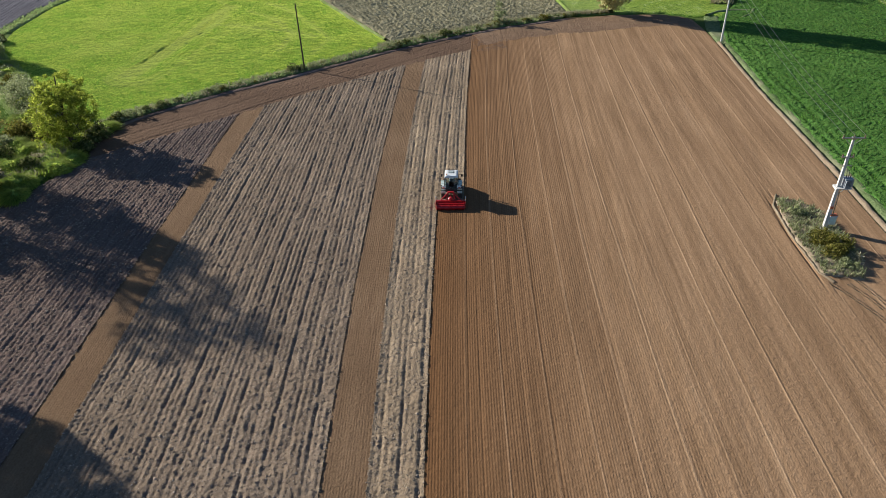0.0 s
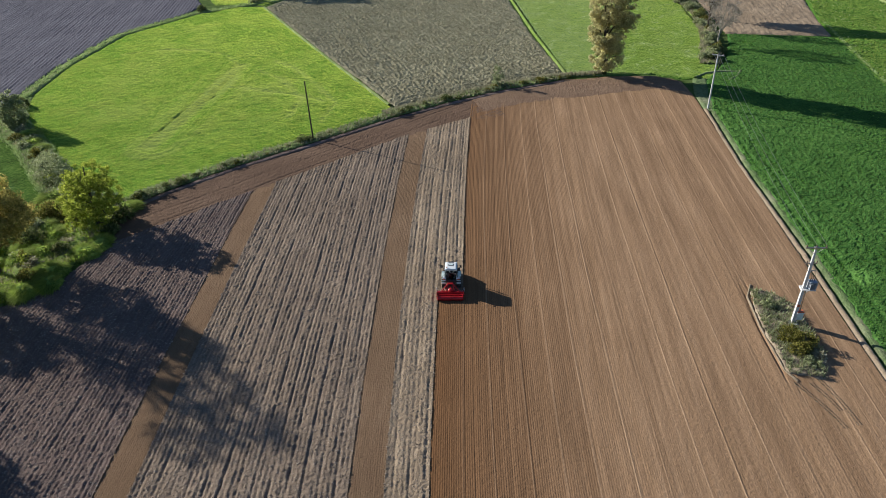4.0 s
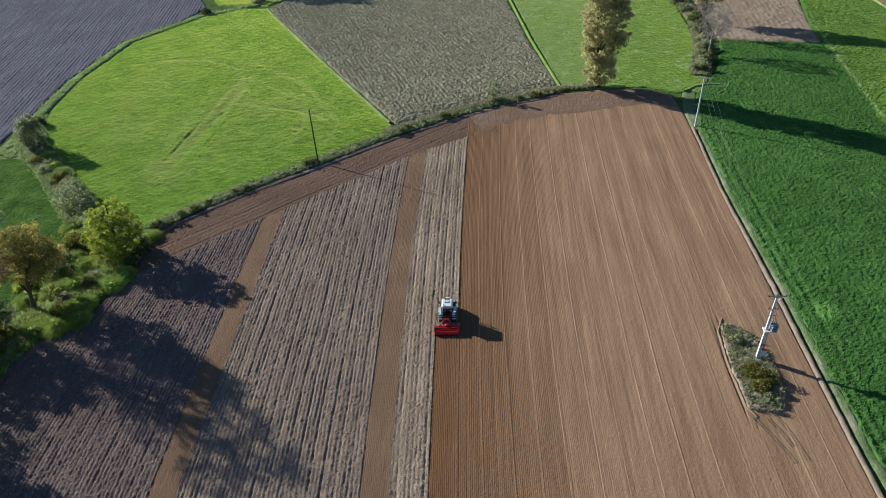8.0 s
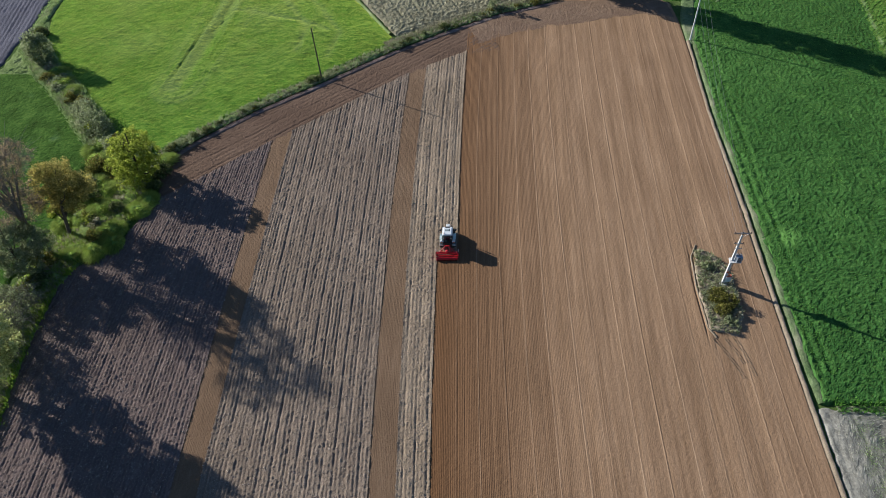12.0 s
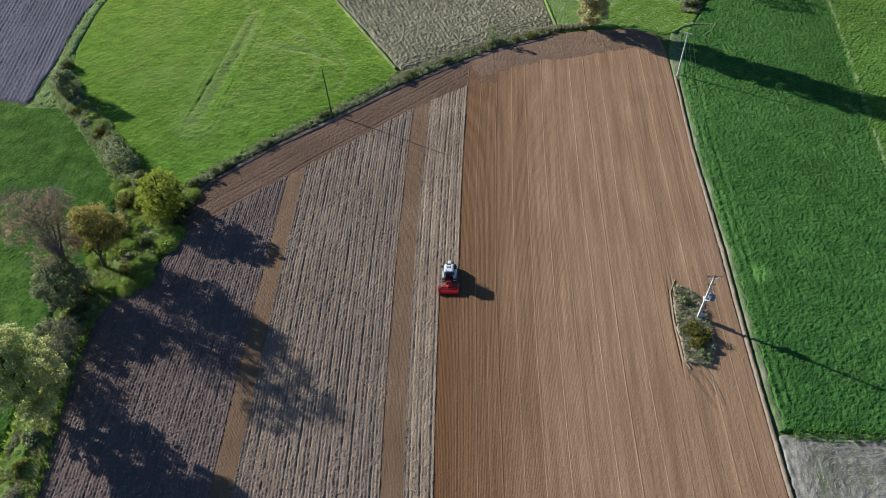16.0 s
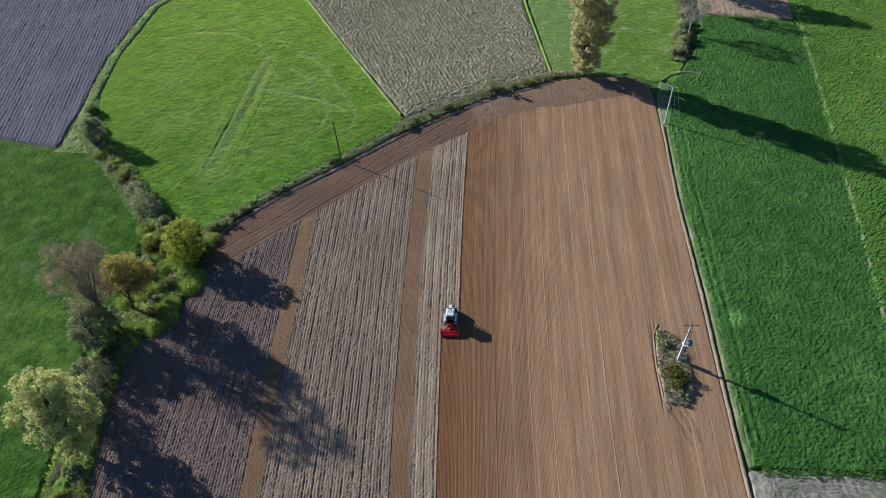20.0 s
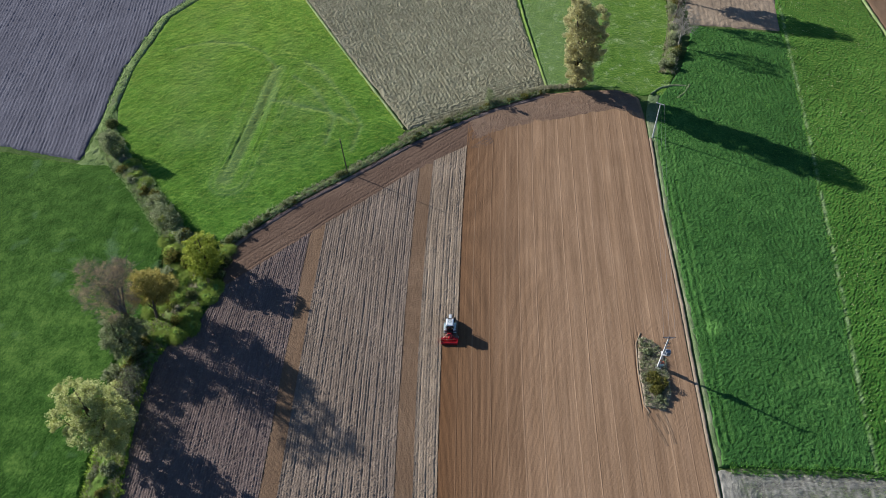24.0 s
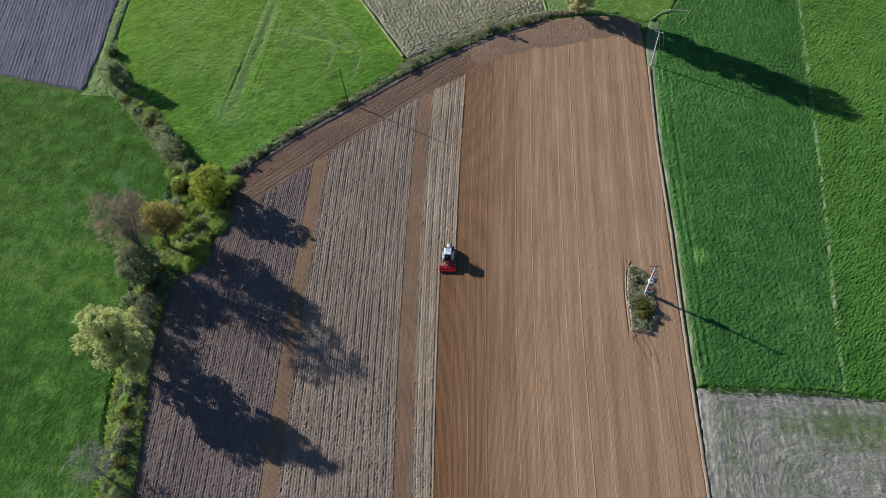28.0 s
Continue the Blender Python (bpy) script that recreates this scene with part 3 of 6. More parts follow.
def harrowed(name, left, right, y0, y1, mat, label, outline=None, skip=None, seed=1, rib=0.022, cuts=()):
    """Soil worked fine by a harrow and pressed into fine ribs by its roller, pass beside pass."""
    width = float(right(50.0) - left(50.0))
    n = int(width / (0.044 if width > 5 else 0.03))
    s = np.linspace(0, 1, n)
    ys = np.arange(y0, y1, 1.5)
    L, R = left(ys)[:, None], right(ys)[:, None]
    Xs = L + (R - L) * s
    Ys = np.repeat(ys[:, None], n, 1)
    row = np.repeat((s * width)[None], len(ys), 0)
    firm = np.clip(1.25 - row / 24.0, 0.25, 1.0)
    beat = row + 0.05 * (vnoise(row / 0.9, 0 * row, seed + 1) + vnoise(row / 0.5, Ys / 30.0, seed + 2))
    Z = rib * (np.abs(np.sin(beat * math.pi / 0.195)) - 0.6) * firm * (0.65 + 0.7 * vnoise(row * 2, Ys / 4, seed))
    crumbs = np.zeros(Xs.shape)
    rng = np.random.RandomState(seed)
    for k in np.arange(2.7, width if width > 5 else 0, 2.85):
        # the ridge of crumbs left where two passes meet, with its little furrow
        a = rng.uniform(0.008, 0.030)
        at = k + rng.uniform(-0.25, 0.25) + 0.22 * (vnoise(Ys / 14, row * 0 + k, seed) - 0.5)
        b = 0.5 + 0.9 * vnoise(Ys / 1.7, row * 0 + k * 3, seed)
        Z += a * b * np.exp(-((row - at) / 0.055) ** 2) - 0.7 * a * np.exp(-((row - at - 0.20) / 0.08) ** 2)
        crumbs += rng.uniform(0.15, 0.75) * np.clip(b, 0, 1) * np.exp(-((row - at + 0.02) / 0.06) ** 2)
        if rng.rand() < 0.45:
            Z -= 0.014 * np.exp(-((row - at - rng.uniform(0.9, 2.0)) / 0.08) ** 2)
    Z += (0.035 if width < 5 else 0.0) + 0.02 * fbm(Xs, Ys, 2.0, 3, seed) + 0.012 * fbm(Xs * 3, Ys, 0.9, 2, seed + 2)
    for pts, deep, wide in cuts:
        Z -= deep * np.exp(-(line_gap(Xs, Ys, pts) / wide) ** 2)
    keep = np.ones(Xs.shape, bool)
    if outline:
        d = inset(Xs, Ys, outline)
        keep &= d > -0.3
        Z -= 0.3 * np.clip(-d, 0, 1)
    if skip is not None:
        keep &= ~skip(Xs, Ys, row)
    return sheet(name, Xs, Ys, Z, keep, mat, label, "field", np.clip(crumbs, 0, 1), row)


plot("subsoil", NORTH + [(a + 0.4, b) for a, b in EAST[1:]] + WEST[::-1], 1.5, lambda x, y: 0 * x, M_HEAD, "bare brown soil under the worked field", top=-0.10, lip=0.2)
harrowed("harrowed_field", fresh, east, -12.0, 132.0, M_HARROW, "brown field harrowed into fine ribs along straight passes", FIELD, lambda x, y, r: (y > STOP) & (r < 2.7), cuts=(([(32.6, 63.9), (31.55, 61.5), (31.25, 56.0), (31.55, 49.4), (32.4, 47.8)], 0.11, 0.11),))
harrowed("harrowed_strip_1", *strip_a, -12.0, 88.5, M_STRIP, "narrow strip of finely harrowed brown soil between ploughed land", [(-60, -12)] + HEADLAND + [(20, 111), (20, -12)], seed=3, rib=0.013)
harrowed("harrowed_strip_2", *strip_b, -12.0, 106.0, M_STRIP, "narrow strip of finely harrowed brown soil between ploughed land", [(-60, -12)] + HEADLAND + [(20, 111), (20, -12)], seed=4, rib=0.013)


def ploughed(name, left, right, y0, y1, label, outline, step=0.13, seed=1, mat=M_PLOUGH, rough=1.0, wide_cut=0.095, slice_cut=0.028, ridge=0.013):
    """Rough plough land: furrow slices broken into clods."""
    width = float(right(40.0) - left(40.0))
    n = int(width / step)
    s = np.linspace(0, 1, n)
    ys = np.arange(y0, y1, step)
    L, R = left(ys)[:, None], right(ys)[:, None]
    Xs = L + (R - L) * s
    Ys = np.repeat(ys[:, None], n, 1)
    row = s * width + 0 * Ys
    turn = row + 0.22 * (vnoise(row / 1.4, Ys / 16.0, seed + 7) - 0.5) + 0.05 * fbm(Xs, Ys, 3.0, 2, seed)
    Z = 0.05 + 0.021 * np.cos(turn * 2 * math.pi / 1.35 + 1.1 * np.sin(turn * 1.7)) * (0.2 + 1.3 * vnoise(np.floor(turn / 1.35) * 2.7, Ys / 3.0, seed + 2))
    Z += ridge * np.cos(turn * 2 * math.pi / 0.45) * (0.4 + 1.2 * vnoise(Xs / 0.6, Ys / 2.0, seed + 21))
    # open furrows between the slices, wide ones after each round of the plough, closed here and there by fallen clods
    for pitch, deep, wide, k in ((1.35, wide_cut, 0.11, 4), (0.45, slice_cut, 0.07, 14)):
        band = np.floor(turn / pitch)
        gap = np.abs((turn % pitch) - pitch / 2) + 0.05 * fbm(Xs, Ys, 0.6, 2, seed + k)
        broken = np.clip(vnoise(band * 5.1 + 0.5, Ys / 6.0, seed + k) * 1.6 - 0.25, 0, 1) * np.clip(vnoise(band * 3.3, Ys / 0.7, seed + k + 1) * 2.4 - 0.5, 0.1, 1)
        Z -= deep * np.exp(-(gap / wide) ** 2) * broken
    lump = vnoise(Xs / 0.27, Ys / 0.27, seed + 8)
    Z += rough * (0.054 * (np.random.RandomState(seed).rand(*Xs.shape) - 0.5) + 0.095 * np.clip(lump - 0.5, 0, 1)) + 0.04 * (vnoise(Xs / 0.55, Ys / 0.55, seed + 3) - 0.5) + 0.03 * fbm(Xs, Ys, 3.0, 2, seed + 6)
    d = inset(Xs, Ys, outline) + 0.15 * fbm(Xs, Ys, 0.8, 2, seed)
    # loose clods lying on the slices
    g = np.random.RandomState(seed + 50)
    ii, jj = np.nonzero(d > 0.1)
    n = int(len(ii) * step * step * 40)
    k = g.randint(len(ii), size=n)
    ii, jj = ii[k], jj[k]
    c = np.stack([Xs[ii, jj], Ys[ii, jj], Z[ii, jj]], 1)
    c[:, :2] += g.uniform(-0.5, 0.5, (n, 2)) * step
    r = 0.035 + 0.065 * g.rand(n) ** 2.0 + 0.05 * (g.rand(n) < 0.03)
    tip = np.array([(1, 0, -0.6), (0, 1, -0.6), (-1, 0, -0.6), (0, -1, -0.6), (0, 0, 1)], float)
    v = tip[None] * g.uniform(0.55, 1.4, (n, 5, 1))
    t = g.uniform(0, 6.28, n)
    cs, sn = np.cos(t)[:, None], np.sin(t)[:, None]
    v = np.stack([v[..., 0] * cs - v[..., 1] * sn, v[..., 0] * sn + v[..., 1] * cs, v[..., 2] * 0.38], 2) + g.normal(size=(n, 5, 3)) * 0.15
    v = c[:, None] + v * r[:, None, None]
    f = np.array([(0, 1, 4), (1, 2, 4), (2, 3, 4), (3, 0, 4)])
    f = (f[None] + 5 * np.arange(n)[:, None, None]).reshape(-1, 3)
    tagged(new("clods", mesh_of("clods", v.reshape(-1, 3), f, M_CLOD)), "loose grey-brown clods lying on the ploughed soil", "clods", kind="stuff")
    return sheet(name, Xs, Ys, Z, d > 0, mat, label, "field", None, row)


rough_label = "rough ploughed grey-brown soil with open furrows and clods"
LAND = [(-43.5, -12.0)] + [(-45.0, 0.0), (-47.6, 15.0), (-49.2, 24.0), (-50.8, 33.5), (-52.5, 44.0), (-53.0, 55.6), (-47.5, 62.0)] + HEADLAND + [(3.0, 111.0), (3.0, -12.0)]
far_west = smooth_line([(-50.0, -12.0), (-55.0, 30.0), (-56.0, 60.0), (-52.0, 85.0)])
ploughed("ploughed_field_1", far_west, strip_a[0], 8.0, 88.0, "rough dark ploughed soil with open furrows and clods", LAND, 0.118, 1, M_DARKSOIL, 1.40, 0.06, 0.045, 0.026)
ploughed("ploughed_field_2", strip_a[1], strip_b[0], 8.0, 106.0, rough_label, LAND, 0.112, 2, M_PLOUGH, 1.2, 0.10, 0.034, 0.022)
ploughed("ploughed_field_3", strip_b[1], fresh, 8.0, 112.0, rough_label, LAND, 0.10, 3, M_DRY)
ploughed("ploughed_field_4", fresh, ahead, STOP, 112.0, rough_label, LAND, 0.10, 4, M_DRY)


plot("near_ploughed_land", [(-44.0, -12.0), (2.0, -12.0), (1.0, 9.0), (-47.0, 9.0)], 0.45, lambda x, y: -0.06 + 0.06 * (vnoise(x / 0.5, y / 0.9, 61) - 0.5), M_PLOUGH, "ploughed soil at the near end of the field")


def headland_height(x, y):
    r = (x * 0.69 - y * 0.72)
    return 0.012 * np.sin(r * 2 * math.pi / 0.9) - 0.08 * np.exp(-(((r + 84.4 + 0.4 * fbm(x, y, 5.0, 2, 4)) % 3.1 - 1.5) / 0.16) ** 2) * np.sqrt(vnoise(x / 6, y / 6, 9)) + 0.04 * np.clip(vnoise(x / 0.45, y / 0.45, 3) - 0.4, 0, 1) + 0.05 * (vnoise(x / 0.2, y / 0.2, 5) - 0.5)


plot("headland", NORTH[:7] + [(6.0, 111.4), (-0.2, 110.0)] + [(a + 0.3, b - 0.9) for a, b in HEADLAND[::-1][1:]], 0.13, headland_height, M_HEAD, "bare brown headland with turning tracks along the hedge", top=-0.01, lip=0.3)


def turn_height(x, y):
    w = 0.0
    for k, c in enumerate(((9.0, 119.5), (21.0, 124.5), (30.0, 126.5))):
        ring_gap = np.hypot(x - c[0], (y - c[1]) * 1.6)
        w = w + np.exp(-((ring_gap % 2.6 - 1.3) / 0.16) ** 2) * (ring_gap < 8) * vnoise(x / 2.5, y / 2.5, 30 + k)
    w = w + 0.9 * np.exp(-(((x + 0.02 * y) % 2.85 - 1.4) / 0.10) ** 2) * vnoise(x / 2.0, y / 5.0, 35) - 0.5 * np.exp(-(((x + 0.02 * y) % 0.95 - 0.5) / 0.08) ** 2) * vnoise(x / 0.9, y / 4.0, 36)
    return 0.045 + 0.05 * (vnoise(x / 0.4, y / 0.4, 31) - 0.5) + 0.04 * (vnoise(x / 0.2, y / 0.2, 32) - 0.5) + 0.06 * w


plot("turning_ground", [(1.8, 113.0), (8.3, 116.8), (15.5, 119.3), (20.3, 120.1), (26.3, 122.0), (33.6, 123.6), (39.3, 122.0), (38.5, 127.8), (34.0, 130.6), (27.0, 130.3), (17.0, 128.7), (5.0, 123.4), (-0.5, 120.5)], 0.16, turn_height, M_TURN, "bare brown headland marked by turning wheels", lip=2.6)

MEADOW = [(-49.0, 81.5), (-45.5, 85.5), (-37.0, 94.2), (-26.5, 103.2), (-15.0, 113.0), (-14.7, 115.9), (-34.5, 147.1), (-59.1, 187.6), (-66.0, 188.0), (-75.0, 181.5), (-86.5, 163.0), (-88.5, 140.0), (-87.0, 124.0), (-84.0, 115.5), (-76.0, 104.5), (-61.0, 87.5)]
RUT = [(-51.6, 99.0), (-50.9, 107.2), (-50.3, 114.7), (-49.8, 125.0), (-49.4, 133.9), (-48.6, 139.5)]
ARCS = [[(-80.0, 147.5), (-77.2, 149.1), (-71.1, 150.8), (-62.0, 150.1), (-55.1, 146.1), (-50.5, 139.5)], [(-48.5, 126.4), (-45.7, 126.1), (-40.4, 124.3), (-33.5, 122.2), (-27.8, 118.7)], [(-43.0, 142.0), (-37.7, 137.3), (-31.3, 128.1), (-25.1, 117.7), (-26.2, 109.1)], [(-45.0, 136.0), (-39.0, 131.0), (-32.0, 120.0), (-32.5, 111.0)]]


def beside(pts, off):
    return [(a + off, b) for a, b in pts]


def brushed(x, y):
    """Faint lines left by the mower, running beside the wheel track and round its end."""
    gap = line_gap(x, y, RUT)
    ring_gap = np.hypot(x + 40.0, (y - 121.0) * 0.75)
    lines = vnoise(gap / 0.55, y / 16.0, 21) - 0.5
    rings = vnoise(ring_gap / 0.6, np.arctan2(y - 121.0, x + 40.0) * 2.0, 23) - 0.5
    return 1.2 * lines * np.exp(-(gap / 6.0) ** 2) + 0.6 * rings * np.clip(1.3 - ring_gap / 16.0, 0, 1) * vnoise(x / 5.0, y / 5.0, 27)


def meadow_wear(x, y):
    w = 0.8 * np.exp(-(line_gap(x, y, beside(RUT, -0.8)) / 1.2) ** 2) * (0.4 + vnoise(x / 1.5, y / 3.0, 28)) + 0.5 * np.exp(-(line_gap(x, y, beside(RUT, -2.2)) / 0.9) ** 2)
    for a in ARCS:
        w += 0.6 * np.exp(-(line_gap(x, y, a) / 0.7) ** 2)
    w += 1.1 * np.clip(brushed(x, y), 0, 1)
    w += 0.3 * np.clip(fbm(x, y, 14.0, 3, 25) - 0.1, 0, 1)
    # thinner, greyer growth away from the borders
    w += 0.40 * np.clip((inset(x, y, MEADOW) - 4.0) / 9.0, 0, 1) * np.clip(vnoise(x / 7.0, y / 9.0, 29) * 1.3 - 0.25, 0, 1)
    return np.clip(w, 0, 1.0)


def meadow_height(x, y):
    g = 0.12 * (vnoise(x / 0.75, y / 0.75, 4) - 0.5) + 0.10 * (vnoise(x / 0.36, y / 0.36, 6) - 0.5) + 0.12 * fbm(x, y, 4.0, 2, 2)
    fade = np.clip((141.0 - y) / 9.0, 0, 1) * np.clip((y - 97.0) / 9.0, 0, 1)
    g *= 1 - 0.55 * fade * np.exp(-(line_gap(x, y, RUT) / 1.4) ** 2)
    g += 0.20 * brushed(x, y) * np.clip(line_gap(x, y, RUT) / 1.5, 0.1, 1) - 0.23 * fade * np.exp(-(line_gap(x, y, RUT) / 0.95) ** 2) - 0.15 * fade * np.exp(-(line_gap(x, y, beside(RUT, -2.3)) / 0.5) ** 2) * vnoise(x / 2.0, y / 6.0, 24)
    for a in ARCS:
        g -= 0.13 * np.exp(-(line_gap(x, y, a) / 0.45) ** 2) * np.clip(vnoise(x / 4.0, y / 4.0, 26) * 1.8 - 0.2, 0, 1)
    return 0.14 + g


plot("meadow", MEADOW, 0.26, meadow_height, M_MEADOW, "bright green mown meadow with a curving wheel rut", "meadow", meadow_wear)


def crop_height(x, y):
    return 0.24 + 0.08 * (vnoise(x / 0.33, y / 0.33, 12) - 0.5) + 0.13 * (vnoise(x / 0.44, y / 0.44, 14) - 0.5) + 0.010 * np.sin((x + 0.06 * y) * 2 * math.pi / 1.1) + 0.05 * fbm(x, y, 2.5, 3, 13)


BARE_SPOT = (45.1, 64.9)
RUTS_EAST = [[(a + 2.3, b) for a, b in EAST[:5]], [(a + 3.5 + 0.4 * (b > 80), b) for a, b in EAST[:5]]]


def east_crop_height(x, y):
    """The clover with the ruts of two wheels along the field edge."""
    z = crop_height(x, y)
    for pts in RUTS_EAST:
        z = z - 0.10 * np.exp(-(line_gap(x, y, pts) / 0.28) ** 2) * np.clip(vnoise(x / 3.0, y / 7.0, 77) * 1.8 - 0.3, 0.1, 1)
    return z


def crop_wear(x, y):
    spot = np.clip(1.9 - np.hypot((x - BARE_SPOT[0]), (y - BARE_SPOT[1]) * 0.8) / 0.95, 0, 1) * (0.45 + 0.4 * vnoise(x / 0.3, y / 0.3, 66))
    edge = np.exp(-(line_gap(x, y, [(a + 1.7, b) for a, b in EAST]) / 0.5) ** 2) * 0.45
    for pts in RUTS_EAST:
        edge = edge + 0.35 * np.exp(-(line_gap(x, y, [(a + 0.5, b) for a, b in pts]) / 0.22) ** 2)
    return np.clip(spot * 1.3 + edge, 0, 1.0)


DIVIDE = [(79.0, 165.0), (76.3, 140.4), (74.8, 125.0), (71.4, 95.8), (68.7, 72.2), (66.1, 53.5), (64.6, 39.8)]
CROP_EAST = [(42.3, 39.8), (41.8, 56.0), (41.6, 70.0), (41.0, 92.3), (41.2, 114.0), (43.5, 127.0), (50.0, 138.0), (54.0, 150.0), (55.5, 156.5), (76.9, 153.0)] + DIVIDE[1:]
plot("clover_field_1", CROP_EAST, 0.17, east_crop_height, M_CROP, "dense dark green clover crop", "crop", crop_wear, tuft=0.07, lip=0.3)
g = np.random.RandomState(79)
xy = np.stack([g.uniform(41, 78, 26000), g.uniform(40, 165, 26000)], 1)
xy = xy[inset(xy[:, 0], xy[:, 1], CROP_EAST) > 0.3]
tufts("clover_leaves", xy, 0.16, 0.16, L_CROP, "upright leaves of the clover crop", 80, 3, 0.25, 0.06)
CROP_WEST = [(-52.6, 9.0), (-53.5, 16.4), (-55.5, 23.6), (-57.5, 33.2), (-58.5, 43.8), (-60.5, 55.0), (-58.0, 67.0), (-60.0, 81.0), (-68.0, 96.0), (-78.5, 103.6), (-89.0, 104.0), (-110.0, 108.2), (-122.0, 111.0), (-113.0, 80.0), (-94.0, 40.0), (-82.0, 9.0)]
plot("clover_field_2", CROP_WEST, 0.19, lambda x, y: 0.11 + 0.55 * crop_height(x, y), M_CROP2, "dense dark green clover crop with trampled patches", "crop", lambda x, y: np.clip(2.4 * fbm(x, y, 4.0, 3, 31) - 1.0, 0, 0.9), tuft=0.06)
EASTERN = [(a - 1.1, b) for a, b in DIVIDE] + [(66.0, 39.0), (84.0, 38.0), (112.0, 100.0), (124.0, 141.0), (101.8, 145.0), (100.0, 172.0), (98.0, 200.0), (90.0, 215.0), (80.0, 175.0)]
plot("meadow_east", EASTERN[::-1], 0.33, lambda x, y: 0.24 + 0.10 * (vnoise(x / 0.7, y / 0.7, 4) - 0.5) + 0.10 * fbm(x, y, 4.0, 2, 2), M_MEADOW2, "green grassland beyond the clover crop", "meadow", lambda x, y: np.clip(1.4 * np.exp(-(line_gap(x, y, [(a + 0.2, b) for a, b in DIVIDE]) / 0.28) ** 2) * (vnoise(x / 0.9, y / 0.9, 3) - 0.15), 0, 1), tuft=0.15)
g = np.random.RandomState(85)
xy = np.stack([g.uniform(64, 112, 9000), g.uniform(38, 215, 9000)], 1)
xy = xy[(inset(xy[:, 0], xy[:, 1], EASTERN[::-1]) > 0.4) & (vnoise(xy[:, 0] / 3.5, xy[:, 1] / 3.5, 87) > g.uniform(0.35, 0.9, 9000))]
tufts("flower_heads", xy, 0.26, 0.12, L_FLOWER, "pale flower heads scattered in the grassland", 86, 3, 0.12, 0.06)
plot("grass_corner", [(-89.6, 103.4), (-79.0, 102.8), (-75.5, 105.5), (-83.6, 116.0), (-86.4, 123.0), (-89.4, 122.0), (-88.2, 106.0)], 0.25, lambda x, y: 0.10 + 0.25 * fbm(x, y, 1.2, 3, 17), M_PALEGRASS, "rough pale green grass between the fields", "grass", tuft=0.10)
GREY = [(-88.8, 105.2), (-89.5, 119.0), (-91.5, 137.0), (-89.6, 162.4), (-79.0, 180.5), (-77.0, 190.0), (-89.4, 212.6), (-104.8, 222.8), (-137.2, 214.7), (-175.0, 200.0), (-175.0, 124.5), (-111.7, 110.2)]


def furrows(angle, pitch, amp, clods, seed, lump=0.6):
    c, s = math.cos(radians(angle)), math.sin(radians(angle))

    def h(x, y):
        r = x * c + y * s + 0.12 * fbm(x, y, 6.0, 2, seed)
        return 0.12 + amp * (0.4 + 1.2 * vnoise(np.floor(r / pitch) * 3.3, (y * c - x * s) / 12.0, seed + 5)) * np.sin(r * 2 * math.pi / pitch) + clods * (vnoise(x / lump, y / lump, seed) - 0.5) + clods * (vnoise(x / 0.29, y / 0.29, seed + 1) - 0.5)

    return h


plot("ploughed_field_5", GREY, 0.25, furrows(10, 0.9, 0.060, 0.10, 40, 0.45), M_GREY, "grey ploughed field with long straight furrows", stretch=2.5, shear=-math.tan(radians(10)))
STUBBLE = [(-14.0, 116.5), (-3.0, 121.5), (5.0, 126.5), (17.5, 132.5), (12.0, 160.0), (6.0, 200.0), (0.0, 235.0), (-60.0, 235.0), (-50.0, 206.0), (-58.5, 187.0), (-34.0, 147.5)]
STUBBLE_FOOT = [(-14.5, 115.5), (-3.0, 121.8), (5.0, 126.8), (18.0, 132.8)]
stubble_rows, stubble_end_rows = furrows(24, 0.95, 0.032, 0.13, 50, 0.36), furrows(116, 0.8, 0.075, 0.15, 52, 0.42)


def stubble_height(x, y):
    """Rows down the field, and a turned strip across their lower end."""
    return np.where(line_gap(x, y, STUBBLE_FOOT) + 0.8 * fbm(x, y, 2.0, 2, 54) < 3.6, stubble_end_rows(x, y), stubble_rows(x, y)) - 0.35 * np.clip(vnoise(x / 0.6, y / 0.6, 55) - 0.6, 0, 1)


plot("stubble_field", STUBBLE, 0.28, stubble_height, M_STUBBLE, "cloddy grey-brown field with straw stubble", tuft=0.18)
CENTRE = [(18.0, 131.0), (27.0, 131.2), (35.0, 131.4), (40.0, 128.6), (45.8, 128.4), (49.3, 140.0), (50.5, 160.0), (51.0, 186.0), (52.0, 235.0), (1.5, 235.0), (7.5, 200.0), (13.5, 160.0)]
plot("meadow_north", CENTRE, 0.36, lambda x, y: 0.14 + 0.4 * (meadow_height(x, y) - 0.14), M_MEADOW3, "green meadow with a few pale flower patches beyond the hedge", "meadow", lambda x, y: np.clip(0.55 * np.clip((32.0 - x + 0.12 * (y - 130)) / 8.0, 0, 1) + 0.4 * fbm(x, y, 6.0, 3, 61), 0, 0.7), tuft=0.10)
plot("bare_patch", [(55.5, 157.5), (77.0, 154.2), (78.6, 166.0), (86.0, 206.0), (92.0, 235.0), (56.0, 235.0), (56.0, 185.0)], 0.45, furrows(-5, 1.2, 0.05, 0.16, 70), M_DRY, "dry brown plot of cut stalks")
